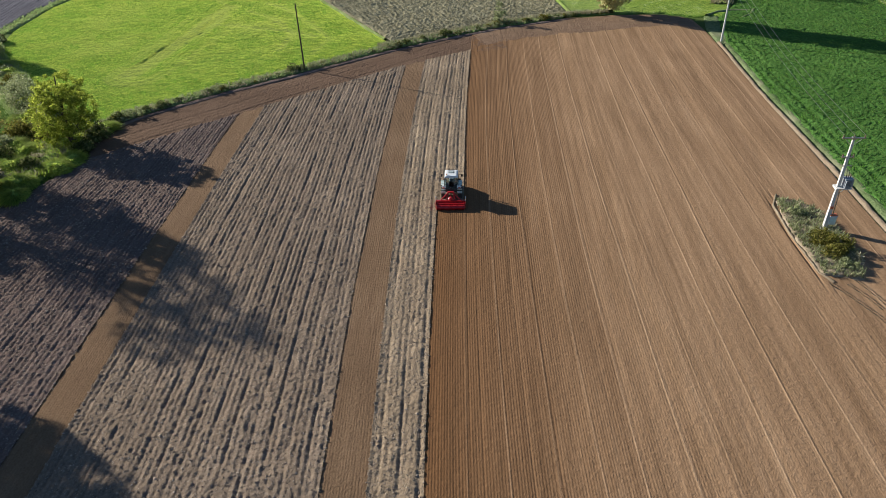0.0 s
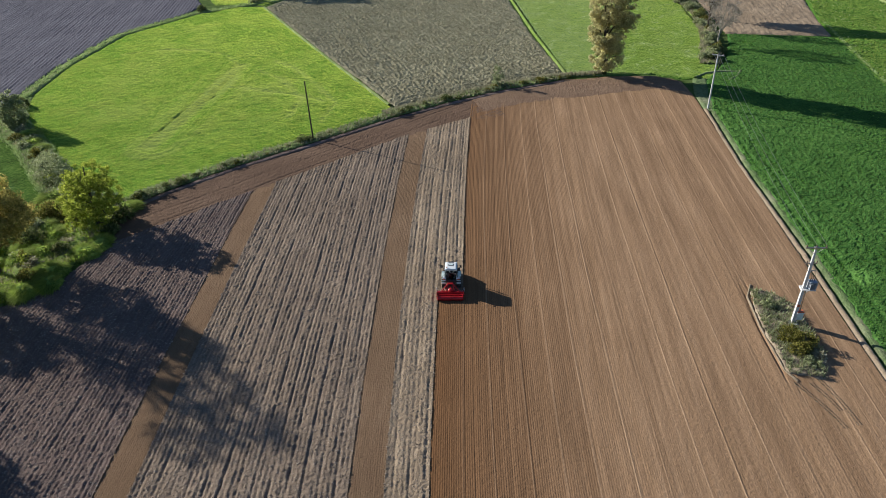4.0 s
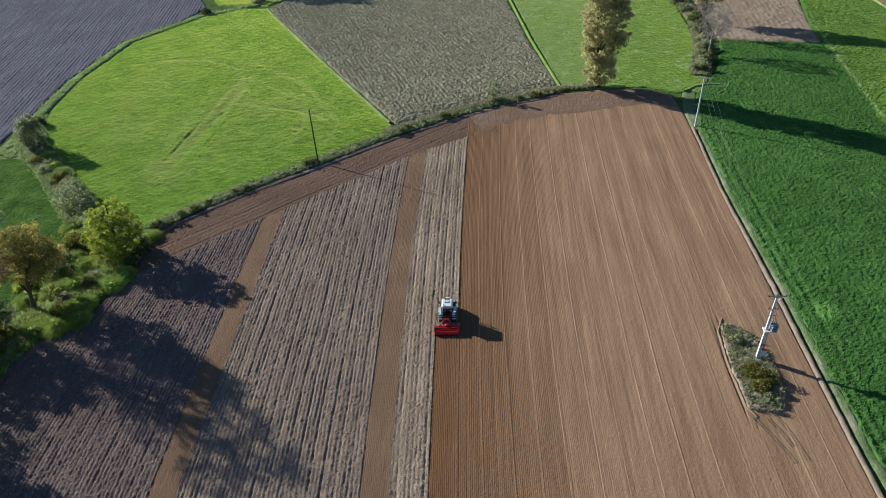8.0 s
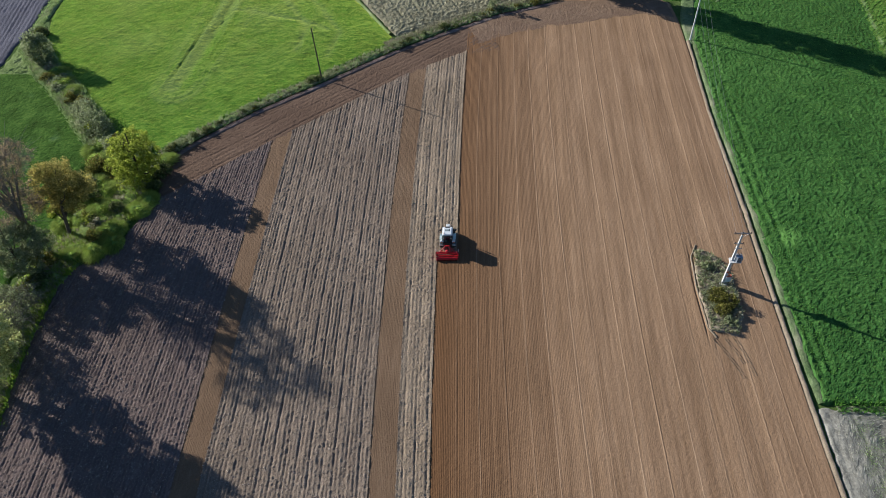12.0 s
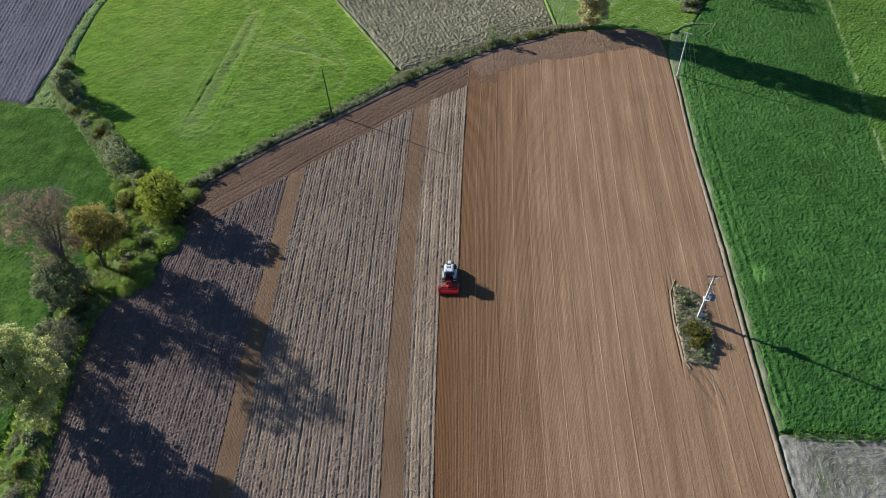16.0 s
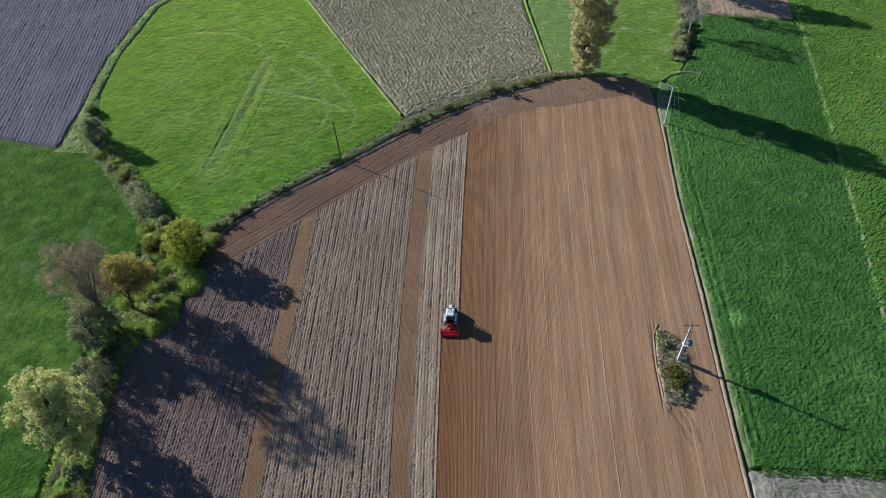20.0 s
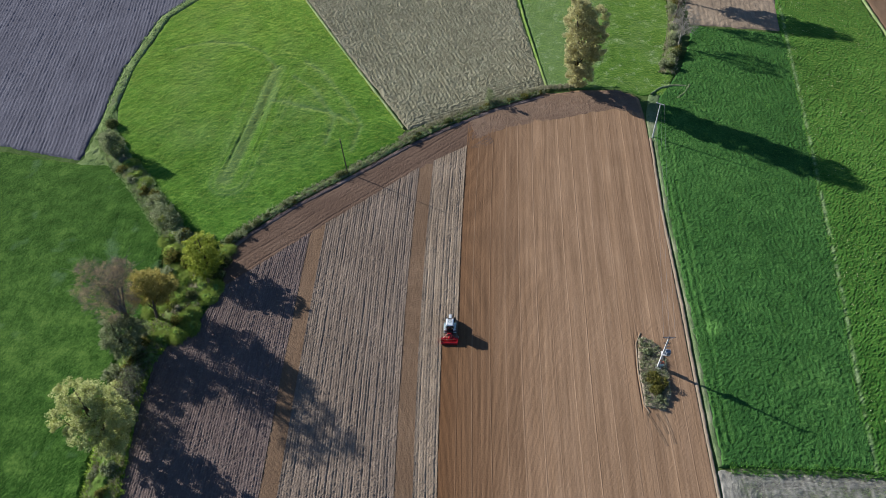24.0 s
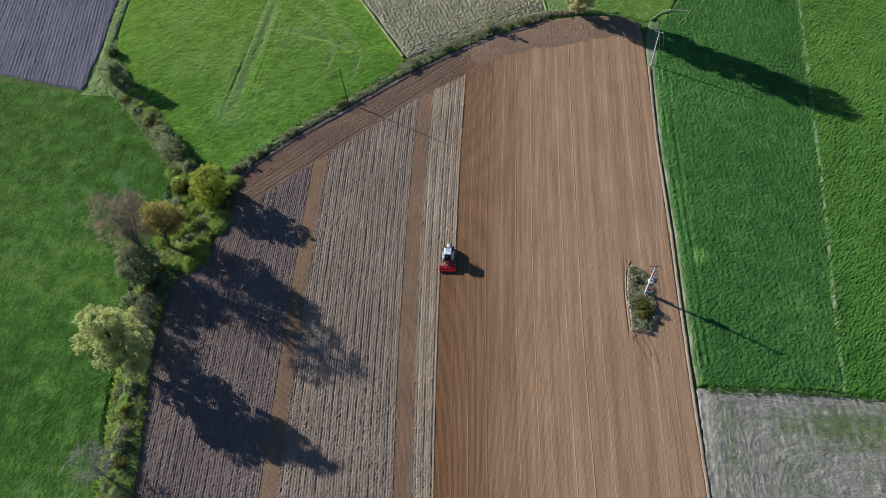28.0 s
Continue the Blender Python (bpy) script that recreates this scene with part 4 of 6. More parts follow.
plot("far_meadow", [(-150.0, 212.0), (-137.0, 217.0), (-104.8, 225.5), (-87.0, 214.0), (-74.0, 191.0), (-66.0, 190.5), (-59.0, 189.5), (-52.0, 206.0), (-62.0, 240.0), (-62.0, 300.0), (-200.0, 300.0), (-200.0, 205.0), (-175.0, 202.5)], 0.9, meadow_height, M_MEADOW, "bright green meadow beyond the ploughed land", "meadow", lambda x, y: np.clip(fbm(x, y, 7.0, 3, 81), 0, 0.7))
plot("far_plot", [(102.8, 146.0), (124.5, 142.2), (160.0, 140.0), (160.0, 235.0), (100.0, 235.0), (101.2, 172.0)], 0.8, furrows(15, 1.5, 0.07, 0.15, 90), M_STRIP, "brown tilled plot beyond the grassland")
STRAW = [(41.6, 39.2), (56.6, 39.4), (64.6, 39.0), (82.0, 37.4), (82.0, 8.0), (42.3, 8.0), (42.0, 15.0), (41.7, 27.0)]


def swath(x, y):
    """Across and along the swathes, which follow the field's edges round its corner."""
    p = np.maximum(x - 42.6, 0.05)
    q = np.maximum(39.4 - y, 0.05)
    across = (p ** -2.5 + q ** -2.5) ** -0.4 + 0.5 * fbm(x, y, 6.0, 2, 91)
    return across, np.arctan2(q, p) * 9.0 + 0.15 * (p + q)


def streaks(x, y):
    a, b = swath(x, y)
    return 0.20 * vnoise(a / 0.34, b / 2.4, 93) + 0.12 * vnoise(a / 0.18, b / 1.2, 94) + 0.28 * vnoise(x / 0.45, y / 0.6, 95) + 0.22 * vnoise((x + 0.08 * y) / 0.30, y / 2.2, 97) + 0.18 * vnoise(x / 1.4, y / 1.1, 98)


def straw_height(x, y):
    return 0.06 + 0.30 * streaks(x, y) - 0.14 * np.exp(-(np.minimum(x - 42.4, 39.2 - y) / 0.5) ** 2)


def straw_wear(x, y):
    return np.clip(1.5 * (streaks(x, y) - 0.40), 0, 1)


plot("straw_field", STRAW, 0.17, straw_height, M_STRAW, "field of flattened pale grey straw with green regrowth", wear=straw_wear)
g = np.random.RandomState(81)
n = 26000
x, y = g.uniform(43.2, 81.5, n), g.uniform(8.5, 38.8, n)
a0, b0 = swath(x, y)
ax, ay = swath(x + 0.05, y)[0] - a0, swath(x, y + 0.05)[0] - a0
lay = np.arctan2(ax, -ay) + g.normal(size=n) * 0.35
half = np.stack([np.cos(lay), np.sin(lay), g.normal(size=n) * 0.12], 1) * g.uniform(0.12, 0.34, n)[:, None]
side = np.stack([-np.sin(lay), np.cos(lay), g.normal(size=n) * 0.5], 1) * 0.016
c = np.stack([x, y, 0.08 + 0.30 * streaks(x, y)], 1)
straws = mesh_of("straws", np.stack([c - half - side, c + half - side, c + half + side, c - half + side], 1).reshape(-1, 3), np.arange(4 * n).reshape(n, 4), L_STRAW)
tagged(new("straws", straws), "flattened pale straws lying in curved swathes", "straw", kind="stuff")
xy = np.stack([65 + g.normal(size=8000) * 7.0, 33.8 + g.normal(size=8000) * 1.6], 1)
xy = np.concatenate([xy, np.stack([45.5 + g.normal(size=1500) * 0.8, g.uniform(9, 38, 1500)], 1)])
thin = np.stack([g.uniform(44, 81, 14000), g.uniform(9, 38.5, 14000)], 1)
xy = np.concatenate([xy, thin[streaks(thin[:, 0], thin[:, 1]) + 0.5 * vnoise(thin[:, 0] / 4.0, thin[:, 1] / 4.0, 96) > 0.76]])
xy = xy[inset(xy[:, 0], xy[:, 1], STRAW) > 0.3]
tufts("regrowth", xy, 0.16, 0.15, L_REGROW, "green regrowth among the flattened straw", 82, 5, 0.5, 0.035)

g = np.random.RandomState(83)
xy = np.stack([g.uniform(-60, 17, 62000), g.uniform(117, 200, 62000)], 1)
xy = xy[inset(xy[:, 0], xy[:, 1], STUBBLE) > 0.6]
tufts("stubble_stalks", xy, 0.10, 0.17, L_DRY, "short pale straw stalks standing in the stubble", 84, 2, 0.3, 0.05)

# grass standing on the mown meadow
g = np.random.RandomState(77)
xy = np.stack([g.uniform(-90, -14, 150000), g.uniform(80, 188, 150000)], 1)
xy = xy[inset(xy[:, 0], xy[:, 1], MEADOW) > 0.5]
xy = xy[2.2 * meadow_wear(xy[:, 0], xy[:, 1]) < g.uniform(0.1, 1.5, len(xy))]
xy = xy[line_gap(xy[:, 0], xy[:, 1], beside(RUT, -0.2)) > g.uniform(0.2, 1.3, len(xy))]
tufts("meadow_tufts", xy, 0.10, 0.22, L_MEADOW, "short green grass blades of the mown meadow", 78, 2, 0.35, 0.032)

# ---- banks and verges ----
q, d = along(EAST, 0.22)
prof = np.array([(-1.05, -0.12), (-0.85, -0.02), (-0.66, -0.11), (-0.40, -0.12), (-0.22, -0.01), (-0.02, 0.10), (0.25, 0.13), (0.55, 0.13), (0.80, 0.10), (1.2, -0.3)])
off = 0.46 * prof[:, 0] + 0.07 * fbm(q[:, 1:], 0 * q[:, 1:], 1.5, 3, 3)
X, Y = q[:, :1] - d[:, 1:] * off, q[:, 1:] + d[:, :1] * off
Z = prof[:, 1] * (0.8 + 0.5 * vnoise(q[:, 1:] / 1.3, prof[:, 0] * 2, 5)) + 0.05 * fbm(X, Y, 0.5, 2, 6)
sheet("field_bank", X, Y, Z, np.ones(X.shape, bool), M_PALE, "low pale earth bank with a plough furrow along the field edge", "bank")
bank("verge", [(a + 1.25, b) for a, b in EAST[:5]] + [(42.4, 39.5)], 1.3, 0.20, M_EDGE, "trampled dull green strip between earth bank and crop", "verge", seed=3)
NORTH_BANK = [(a - 0.8, b + 0.8) for a, b in NORTH[:8]]
bank("hedge_bank", NORTH_BANK, 1.8, 0.3, M_PALEGRASS, "overgrown grassy bank between field and meadow", seed=4)
bank("corner_verge", [(43.2, 131.0), (41.4, 121.5), (41.2, 112.5)], 3.0, 0.12, M_EDGE, "trodden grass with faint wheel tracks at the field corner", "verge", seed=5)
bank("grass_ridge", [(41.8, 128.6), (44.2, 131.2), (47.4, 132.2), (51.0, 132.0)], 1.0, 0.4, M_EDGE, "low curved ridge of grass left by turning wheels", "grass ridge", seed=12)
bank("grass_ridge", [(47.8, 127.4), (50.0, 129.8), (51.4, 132.6)], 0.9, 0.35, M_EDGE, "low curved ridge of grass left by turning wheels", "grass ridge", seed=13)
WEST_BANK = [(-49.5, 79.5), (-50.0, 74.0), (-50.5, 67.0), (-54.5, 60.0), (-56.0, 52.0), (-55.5, 44.0), (-53.8, 33.5), (-52.0, 24.0), (-50.3, 15.0), (-48.0, 0.0)]
bank("hedge_bank", WEST_BANK, 6.2, 0.6, M_VERGE, "wide overgrown bank under the hedgerow trees", seed=6, rough=0.6)
bank("hedge_foot", [(a + 0.45, b - 0.55) for a, b in NORTH[:8]], 1.5, 0.10, M_DARKSOIL, "strip of bare greyish soil at the foot of the hedge", "bank", seed=14)
bank("grass_rim", [(-15.0, 116.6), (-34.4, 147.3), (-58.9, 187.4)], 0.9, 0.34, M_PALEGRASS, "narrow raised rim of pale grass between meadow and stubble", "grass rim", seed=15, rough=0.12)
bank("grass_rim", [(17.9, 132.0), (12.8, 160.0), (6.8, 200.0)], 0.8, 0.30, M_VERGE, "narrow raised rim of grass beside the stubble", "grass rim", seed=16, rough=0.12)
OUTER = [(a - 1.6, b + 1.7) for a, b in NORTH[4:9]]
LEFT_BANK = [(-50.0, 81.0), (-56.0, 80.5), (-63.0, 88.0), (-72.0, 98.5), (-80.0, 106.0), (-86.0, 114.0)]
bank("hedge_bank", LEFT_BANK, 5.6, 0.6, M_PALEGRASS, "overgrown bank between meadow and clover", seed=7)
GREY_BANK = [(-86.5, 112.0), (-88.6, 124.0), (-89.8, 140.0), (-88.2, 163.0), (-76.5, 181.5), (-66.0, 189.0), (-55.0, 196.0), (-45.0, 212.0)]
bank("grass_bank", GREY_BANK, 2.8, 0.24, M_PALEGRASS, "grass strip along the grey ploughed land", seed=8)
EAST_BANK = [(46.6, 136.5), (47.8, 141.0), (51.0, 155.0), (53.0, 170.0), (52.5, 190.0), (54.0, 225.0)]
bank("hedge_bank", EAST_BANK, 3.6, 0.5, M_VERGE, "overgrown bank under a row of trees", seed=9)
bank("grass_rim", [(102.2, 145.6), (100.7, 172.0), (99.0, 200.0)], 0.9, 0.28, M_PALEGRASS, "narrow rim of pale grass beside the brown plot", "grass rim", seed=17, rough=0.12)
bank("straw_verge", [(43.4, 39.2), (56.0, 39.7), (64.5, 39.4), (80.0, 38.2), (110.0, 36.0)], 1.2, 0.12, M_EDGE, "grass strip at the end of the straw", "verge", seed=10)

rng = np.random.RandomState(5)
for pts, w, dens, mt, lab in (
    (NORTH_BANK, 2.0, 6, L_DRY, "dry grass along the hedge bank"),
    (NORTH_BANK, 2.4, 4, L_REGROW, "green grass along the hedge bank"),
    (WEST_BANK, 5.0, 12, L_DRY, "dry grass under the hedgerow trees"),
    (WEST_BANK, 6.2, 9, L_GREEN, "green grass under the hedgerow trees"),
    (LEFT_BANK, 5.2, 12, L_REGROW, "pale green grass along the overgrown bank"),
    (LEFT_BANK, 4.0, 8, L_DRY, "dry grass along the overgrown bank"),
    ([(43.4, 39.2), (56.0, 39.7), (64.5, 39.4), (80.0, 38.2)], 1.6, 7, L_CROP, "green grass along the straw"),
    (OUTER, 1.5, 18, L_DRY, "pale grass along the stubble"),
    (GREY_BANK, 2.4, 3, L_REGROW, "pale green grass along the ploughed land"),
    (EAST_BANK, 3.6, 8, L_DRY, "dry grass under the row of trees"),
):
    tufts("grass", scatter(pts, w, dens, rng), 0.18, 0.62 if w > 3.4 else 0.42, mt, lab, rng.randint(1000), 6, 0.25, 0.06)

def knoll(x, y, r, h, seed):
    """A lump of old grass hanging over on all sides."""
    g = np.random.RandomState(seed)
    root = empty("grass_knoll", pose(x, y, 0.25, 0, 0, g.uniform(0, 360)), "bright yellow-green knoll of long overhanging grass", "grass knoll", "grass knolls")
    u, w = np.meshgrid(np.linspace(0, 2 * math.pi, 19), np.linspace(0.02, 1, 7))
    k = 1 + 0.25 * (vnoise(u * 1.3, w * 2, seed) - 0.5)
    X, Y = np.cos(u) * w * r * k, np.sin(u) * w * r * k * 0.8
    Z = h * (1 - w ** 2.4) * (0.75 + 0.5 * vnoise(X * 1.6 + 5, Y * 1.6, seed + 1)) - 0.3 * (w == 1)
    v = np.stack([X.ravel(), Y.ravel(), Z.ravel()], 1)
    part_mesh("sod", mesh_of("sod", v, lattice(*X.shape), M_VERGE, True), root)
    n = int(420 * r * r)
    a, q = g.uniform(0, 6.283, n), np.sqrt(g.rand(n))
    c = np.stack([np.cos(a) * q * r, np.sin(a) * q * r * 0.8, h * (1 - q ** 2.4) * 0.95], 1)
    out = np.stack([np.cos(a) + 0.5, np.sin(a) - 0.2, 0.35 - 0.6 * q], 1) + g.normal(size=(n, 3)) * 0.25
    tip = c + out * g.uniform(0.3, 0.75, n)[:, None]
    side = np.stack([-np.sin(a), np.cos(a), 0 * a], 1) * 0.055
    part_mesh("tuft", mesh_of("tuft", np.stack([c - side, c + side, tip], 1).reshape(-1, 3), np.arange(3 * n).reshape(n, 3), L_KNOLL), root)


g = np.random.RandomState(40)
KNOLLS_FIELD = ((-47.2, 68.2, 1.5, 0.9), (-46.4, 70.3, 1.3, 0.8), (-49.5, 63.8, 1.8, 1.2), (-48.3, 61.6, 1.3, 0.8), (-52.6, 68.2, 1.8, 1.3), (-54.6, 66.4, 1.7, 1.2), (-53.4, 71.8, 1.7, 1.2), (-55.6, 73.6, 1.6, 1.1), (-55.8, 69.6, 1.6, 1.1))
KNOLLS_HEDGE = ((-57.4, 65.2, 1.4, 1.0), (-50.6, 60.0, 1.4, 0.9), (-53.4, 59.0, 1.3, 0.9), (-51.0, 77.8, 1.5, 0.9), (-46.8, 79.4, 1.2, 0.7), (-57.6, 79.2, 1.7, 1.1), (-59.4, 82.2, 1.6, 1.0), (-54.4, 79.6, 1.5, 1.0), (-70.4, 97.4, 1.6, 1.0), (-73.2, 100.6, 1.5, 0.9), (-76.2, 103.8, 1.6, 0.9), (-83.8, 112.0, 1.4, 0.8))
for k, (x, y, r, h) in enumerate(KNOLLS_FIELD + KNOLLS_HEDGE):
    knoll(x, y, 1.35 * r, 0.75 * h, 300 + k)

# ---- hedges ----
protos = []
for k in range(5):
    protos.append(shrub("hedge_shrub", (-47.0 + 0.2 * k, 82.0 + k * 0.2), 0.85 + 0.12 * k, 0.8 + 0.12 * k, (L_HEDGE, L_HEDGE, L_OLIVE, L_HEDGE, L_GREY)[k], "low dark green shrub in the hedge", 20 + k, 22, 22, 0.13))
q, d = along([(a - 0.7, b + 0.6) for a, b in NORTH[:9]], 1.0)
for i in range(1, len(q)):
    k = rng.randint(5)
    lush = vnoise(i / 3.5, 0.3, 71)
    if rng.rand() < 0.30 + 0.6 * lush:
        s = (0.38 + 0.72 * lush) * rng.uniform(0.75, 1.2) * (0.8 if q[i, 0] > 6 else 1.0)
        c = copy_thing(protos[k], pose(q[i, 0] + rng.normal() * 0.25, q[i, 1] + rng.normal() * 0.25, 0.15, 0, 0, rng.uniform(0, 360)))
        c.scale = (s, s, s * rng.uniform(0.8, 1.1))
# bushes: round the western trees, further down the western bank, along the meadow, and far off
BUSHES_UPPER = (
    (-58.9, 67.5, 1.7, 2.2, L_YG, "yellow-green bush on the bank"),
    (-59.3, 51.0, 1.9, 2.4, L_GREY, "grey-green willow bush on the bank"),
    (-57.4, 47.6, 2.1, 3.4, L_WILLOW, "pale yellow-green bush on the bank"),
    (-56.4, 44.8, 1.7, 2.6, L_WILLOW, "pale yellow-green bush on the bank"),
    (-55.6, 54.0, 1.5, 1.7, L_HEDGE, "dark green bush at the field edge"),
    (-55.4, 48.8, 1.4, 1.5, L_GREY, "grey-green bush at the field edge"),
    (-56.3, 57.4, 1.9, 2.2, L_OLIVE, "olive-green bush at the field edge"),
    (-57.0, 51.6, 1.6, 2.0, L_OLIVE, "olive-green bush on the bank"),
    (-54.9, 42.2, 1.5, 1.8, L_GREY, "grey-green bush under the willow"),
)
BUSHES_LOWER = (
    (-53.6, 34.6, 1.5, 1.8, L_GREY, "grey-green bush under the willow"),
    (-53.1, 30.4, 1.3, 1.6, L_OLIVE, "olive-green bush on the bank"),
    (-52.4, 27.2, 1.3, 1.5, L_DRY, "dry straw-coloured bush on the bank"),
    (-52.2, 24.6, 1.6, 2.2, L_GREY, "grey-green bush on the bank"),
    (-51.3, 21.6, 1.4, 1.8, L_OLIVE, "olive-green bush on the bank"),
    (-50.4, 16.0, 1.5, 1.9, L_GREY, "grey-green bush on the bank"),
    (-51.5, 12.0, 1.9, 2.6, L_HEDGE, "dark green bush on the bank"),
    (-57.0, 73.4, 1.7, 2.0, L_GREY, "grey-green bush behind the maple"),
    (-55.2, 70.4, 1.8, 2.6, L_HEDGE, "dark green bush shading the bank"),
    (-50.4, 68.4, 1.4, 1.7, L_HEDGE, "dark green bush in the hollow by the field"),
    (-51.4, 62.6, 1.4, 1.8, L_OLIVE, "olive-green bush in the hollow by the field"),
    (-53.4, 69.0, 1.2, 1.3, L_OLIVE, "low olive-green bush on the bank"),
    (-46.6, 73.4, 1.3, 1.5, L_HEDGE, "dark green bush below the maple"),
)
BUSHES_MEADOW = (
    (-62.8, 88.3, 2.9, 4.4, L_GREY, "large grey-green bush in the hedge"),
    (-60.2, 86.6, 2.3, 3.4, L_GREY, "large grey-green bush in the hedge"),
    (-65.6, 91.6, 2.2, 3.2, L_GREY, "grey-green bush in the hedge"),
    (-56.5, 82.5, 1.9, 2.6, L_GREY, "grey-green bush in the hedge"),
    (-70.5, 97.0, 1.3, 1.5, L_GREY, "small grey-green bush in the hedge"),
    (-81.2, 108.6, 1.8, 4.2, L_HEDGE, "dark green bush on the meadow edge"),
    (-85.5, 117.0, 1.6, 2.4, L_HEDGE, "dark green bush on the meadow edge"),
    (-82.0, 111.0, 1.5, 1.8, L_GREY, "grey-green bush in the hedge"),
    (-53.5, 76.5, 2.0, 2.2, L_OLIVE, "olive-green bush under the maple"),
    (-57.5, 77.5, 2.2, 2.2, L_OLIVE, "low olive-green bush on the bank"),
    (-46.3, 76.5, 1.7, 2.4, L_HEDGE, "dark green bush below the maple"),
)
BUSHES_FAR = (
    (4.6, 126.0, 1.3, 4.2, L_GREY, "pale upright bush standing out of the hedge"),
    (47.5, 139.0, 1.4, 1.8, L_HEDGE, "dark green bush below the bare tree"),
    (49.5, 144.0, 1.5, 2.2, L_HEDGE, "dark green bush below the bare tree"),
    (50.5, 150.5, 1.6, 2.2, L_GREY, "grey bush in the tree row"),
    (51.8, 177.0, 1.8, 2.0, L_GREY, "grey bush in the tree row"),
    (51.0, 184.0, 1.8, 2.2, L_GREY, "grey bush in the tree row"),
    (50.5, 192.0, 2.0, 2.4, L_GREY, "grey bush in the tree row"),
    (-75.0, 184.0, 1.5, 1.6, L_HEDGE, "dark green bush at the corner of the ploughed land"),
    (-63.0, 193.5, 2.2, 2.0, L_GREY, "grey bush beside the track"),
    (-54.0, 197.5, 2.0, 1.8, L_HEDGE, "dark green bush beside the track"),
    (-48.0, 206.0, 2.0, 2.2, L_HEDGE, "dark green bush beside the track"),
)
for x, y, r, h, mt, lab in BUSHES_UPPER + BUSHES_LOWER + BUSHES_MEADOW + BUSHES_FAR:
    shrub("bush", (x, y), r, h, mt, lab, int(abs(x * 7 + y)), 40, 40, 0.16 if r > 1.4 else 0.13, "", "bush")

mid = []
for k, (mt, lab) in enumerate(((L_GREY, "grey-green bush in the overgrown hedgerow"), (L_OLIVE, "olive-green bush in the overgrown hedgerow"), (L_YG, "yellow-green bush in the overgrown hedgerow"), (L_HEDGE, "dark green bush in the overgrown hedgerow"), (L_DRY, "dry straw-coloured thicket in the overgrown hedgerow"))):
    mid.append(shrub("thicket", (-55.0 + 0.7 * k, 66.5 - 0.4 * k), 1.3, 1.5, mt, lab, 60 + k, 30, 28, 0.15, "hedgerow thickets", "thicket"))
for pts, w, gap in ((WEST_BANK, 4.2, 1.05), (LEFT_BANK, 2.6, 2.6), (EAST_BANK, 2.6, 2.4)):
    q, d = along(pts, gap)
    for i in range(1, len(q)):
        s = rng.uniform(0.55, 1.25)
        if pts is WEST_BANK:
            if 59.0 < q[i, 1] < 78.0 and rng.rand() < 0.72:
                continue
            s *= 0.85 if q[i, 1] > 45.0 else 0.66
        o = rng.uniform(-0.5, 0.05 if pts is WEST_BANK else 0.5) * w
        k = rng.choice(5, p=[0.60, 0.15, 0.0, 0.15, 0.10] if pts is EAST_BANK else [0.36, 0.24, 0.02, 0.14, 0.24])
        c = copy_thing(mid[k], pose(q[i, 0] - d[i, 1] * o, q[i, 1] + d[i, 0] * o, 0.12, 0, 0, rng.uniform(0, 360)))
        c.scale = (s, s, s * rng.uniform(0.7, 1.2))

# ---- trees ----
tree("maple", (-48.7, 74.6), 9.6, (0.2, 0.8), [(-0.2, 0.4, 4.4, 4.1, 3.9, 2.8), (0.2, 1.0, 6.9, 2.9, 2.7, 2.2), (-0.6, -0.4, 2.2, 3.6, 3.5, 1.5), (1.6, -0.8, 5.4, 2.2, 2.2, 2.0), (-1.8, 1.6, 6.2, 2.0, 2.0, 1.8)], L_YG, M_BARK, "round yellow-green maple in autumn leaf", "tree", 3, 430, 56, 0.125, 0.50, 0.12, 14)
# the autumn tree's last ellipsoid is added behind it to close its ground shadow
tree("autumn_tree", (-55.6, 63.3), 13.0, (2.8, 1.0), [(2.6, 1.0, 11.2, 2.3, 2.2, 1.9), (0.4, 1.8, 9.2, 2.5, 2.5, 2.2), (4.2, 0.6, 9.0, 2.4, 2.3, 2.2), (2.5, 0.2, 7.2, 1.9, 1.7, 1.8), (2.6, 2.8, 6.6, 2.6, 2.6, 2.1), (1.0, 2.4, 4.8, 2.4, 2.4, 1.6), (-1.6, 1.2, 5.8, 2.2, 2.2, 1.8)], L_ORANGE, M_BARK, "slender tree with thinning orange and olive leaves", "tree", 5, 450, 56, 0.135, 0.66, 0.3, 12)
tree("tall_bare_tree", (-58.6, 60.3), 19.5, (1.6, 0.4), [(1.8, 0.6, 16.6, 2.4, 2.4, 2.2), (1.8, 3.6, 14.6, 2.2, 2.2, 2.0), (-0.4, -3.2, 15.4, 2.2, 2.0, 1.8), (-3.0, 2.2, 15.8, 2.2, 2.0, 1.8), (-4.0, 0.0, 13.4, 1.8, 1.7, 1.4), (0.4, 2.8, 13.0, 2.4, 2.4, 2.2), (1.4, -1.8, 14.8, 2.0, 1.8, 1.7), (0.8, 0.6, 11.0, 2.2, 2.6, 1.8), (-1.0, -1.4, 8.6, 2.0, 1.8, 1.6), (0.6, 1.0, 7.0, 2.0, 2.2, 1.6), (1.4, 2.4, 8.6, 2.2, 2.4, 1.8)], L_RUSSET, M_GREYBARK, "tall half-bare tree with sparse russet leaves", "tree", 7, 540, 27, 0.088, 0.62, 0.3, 26, 0.36, True)
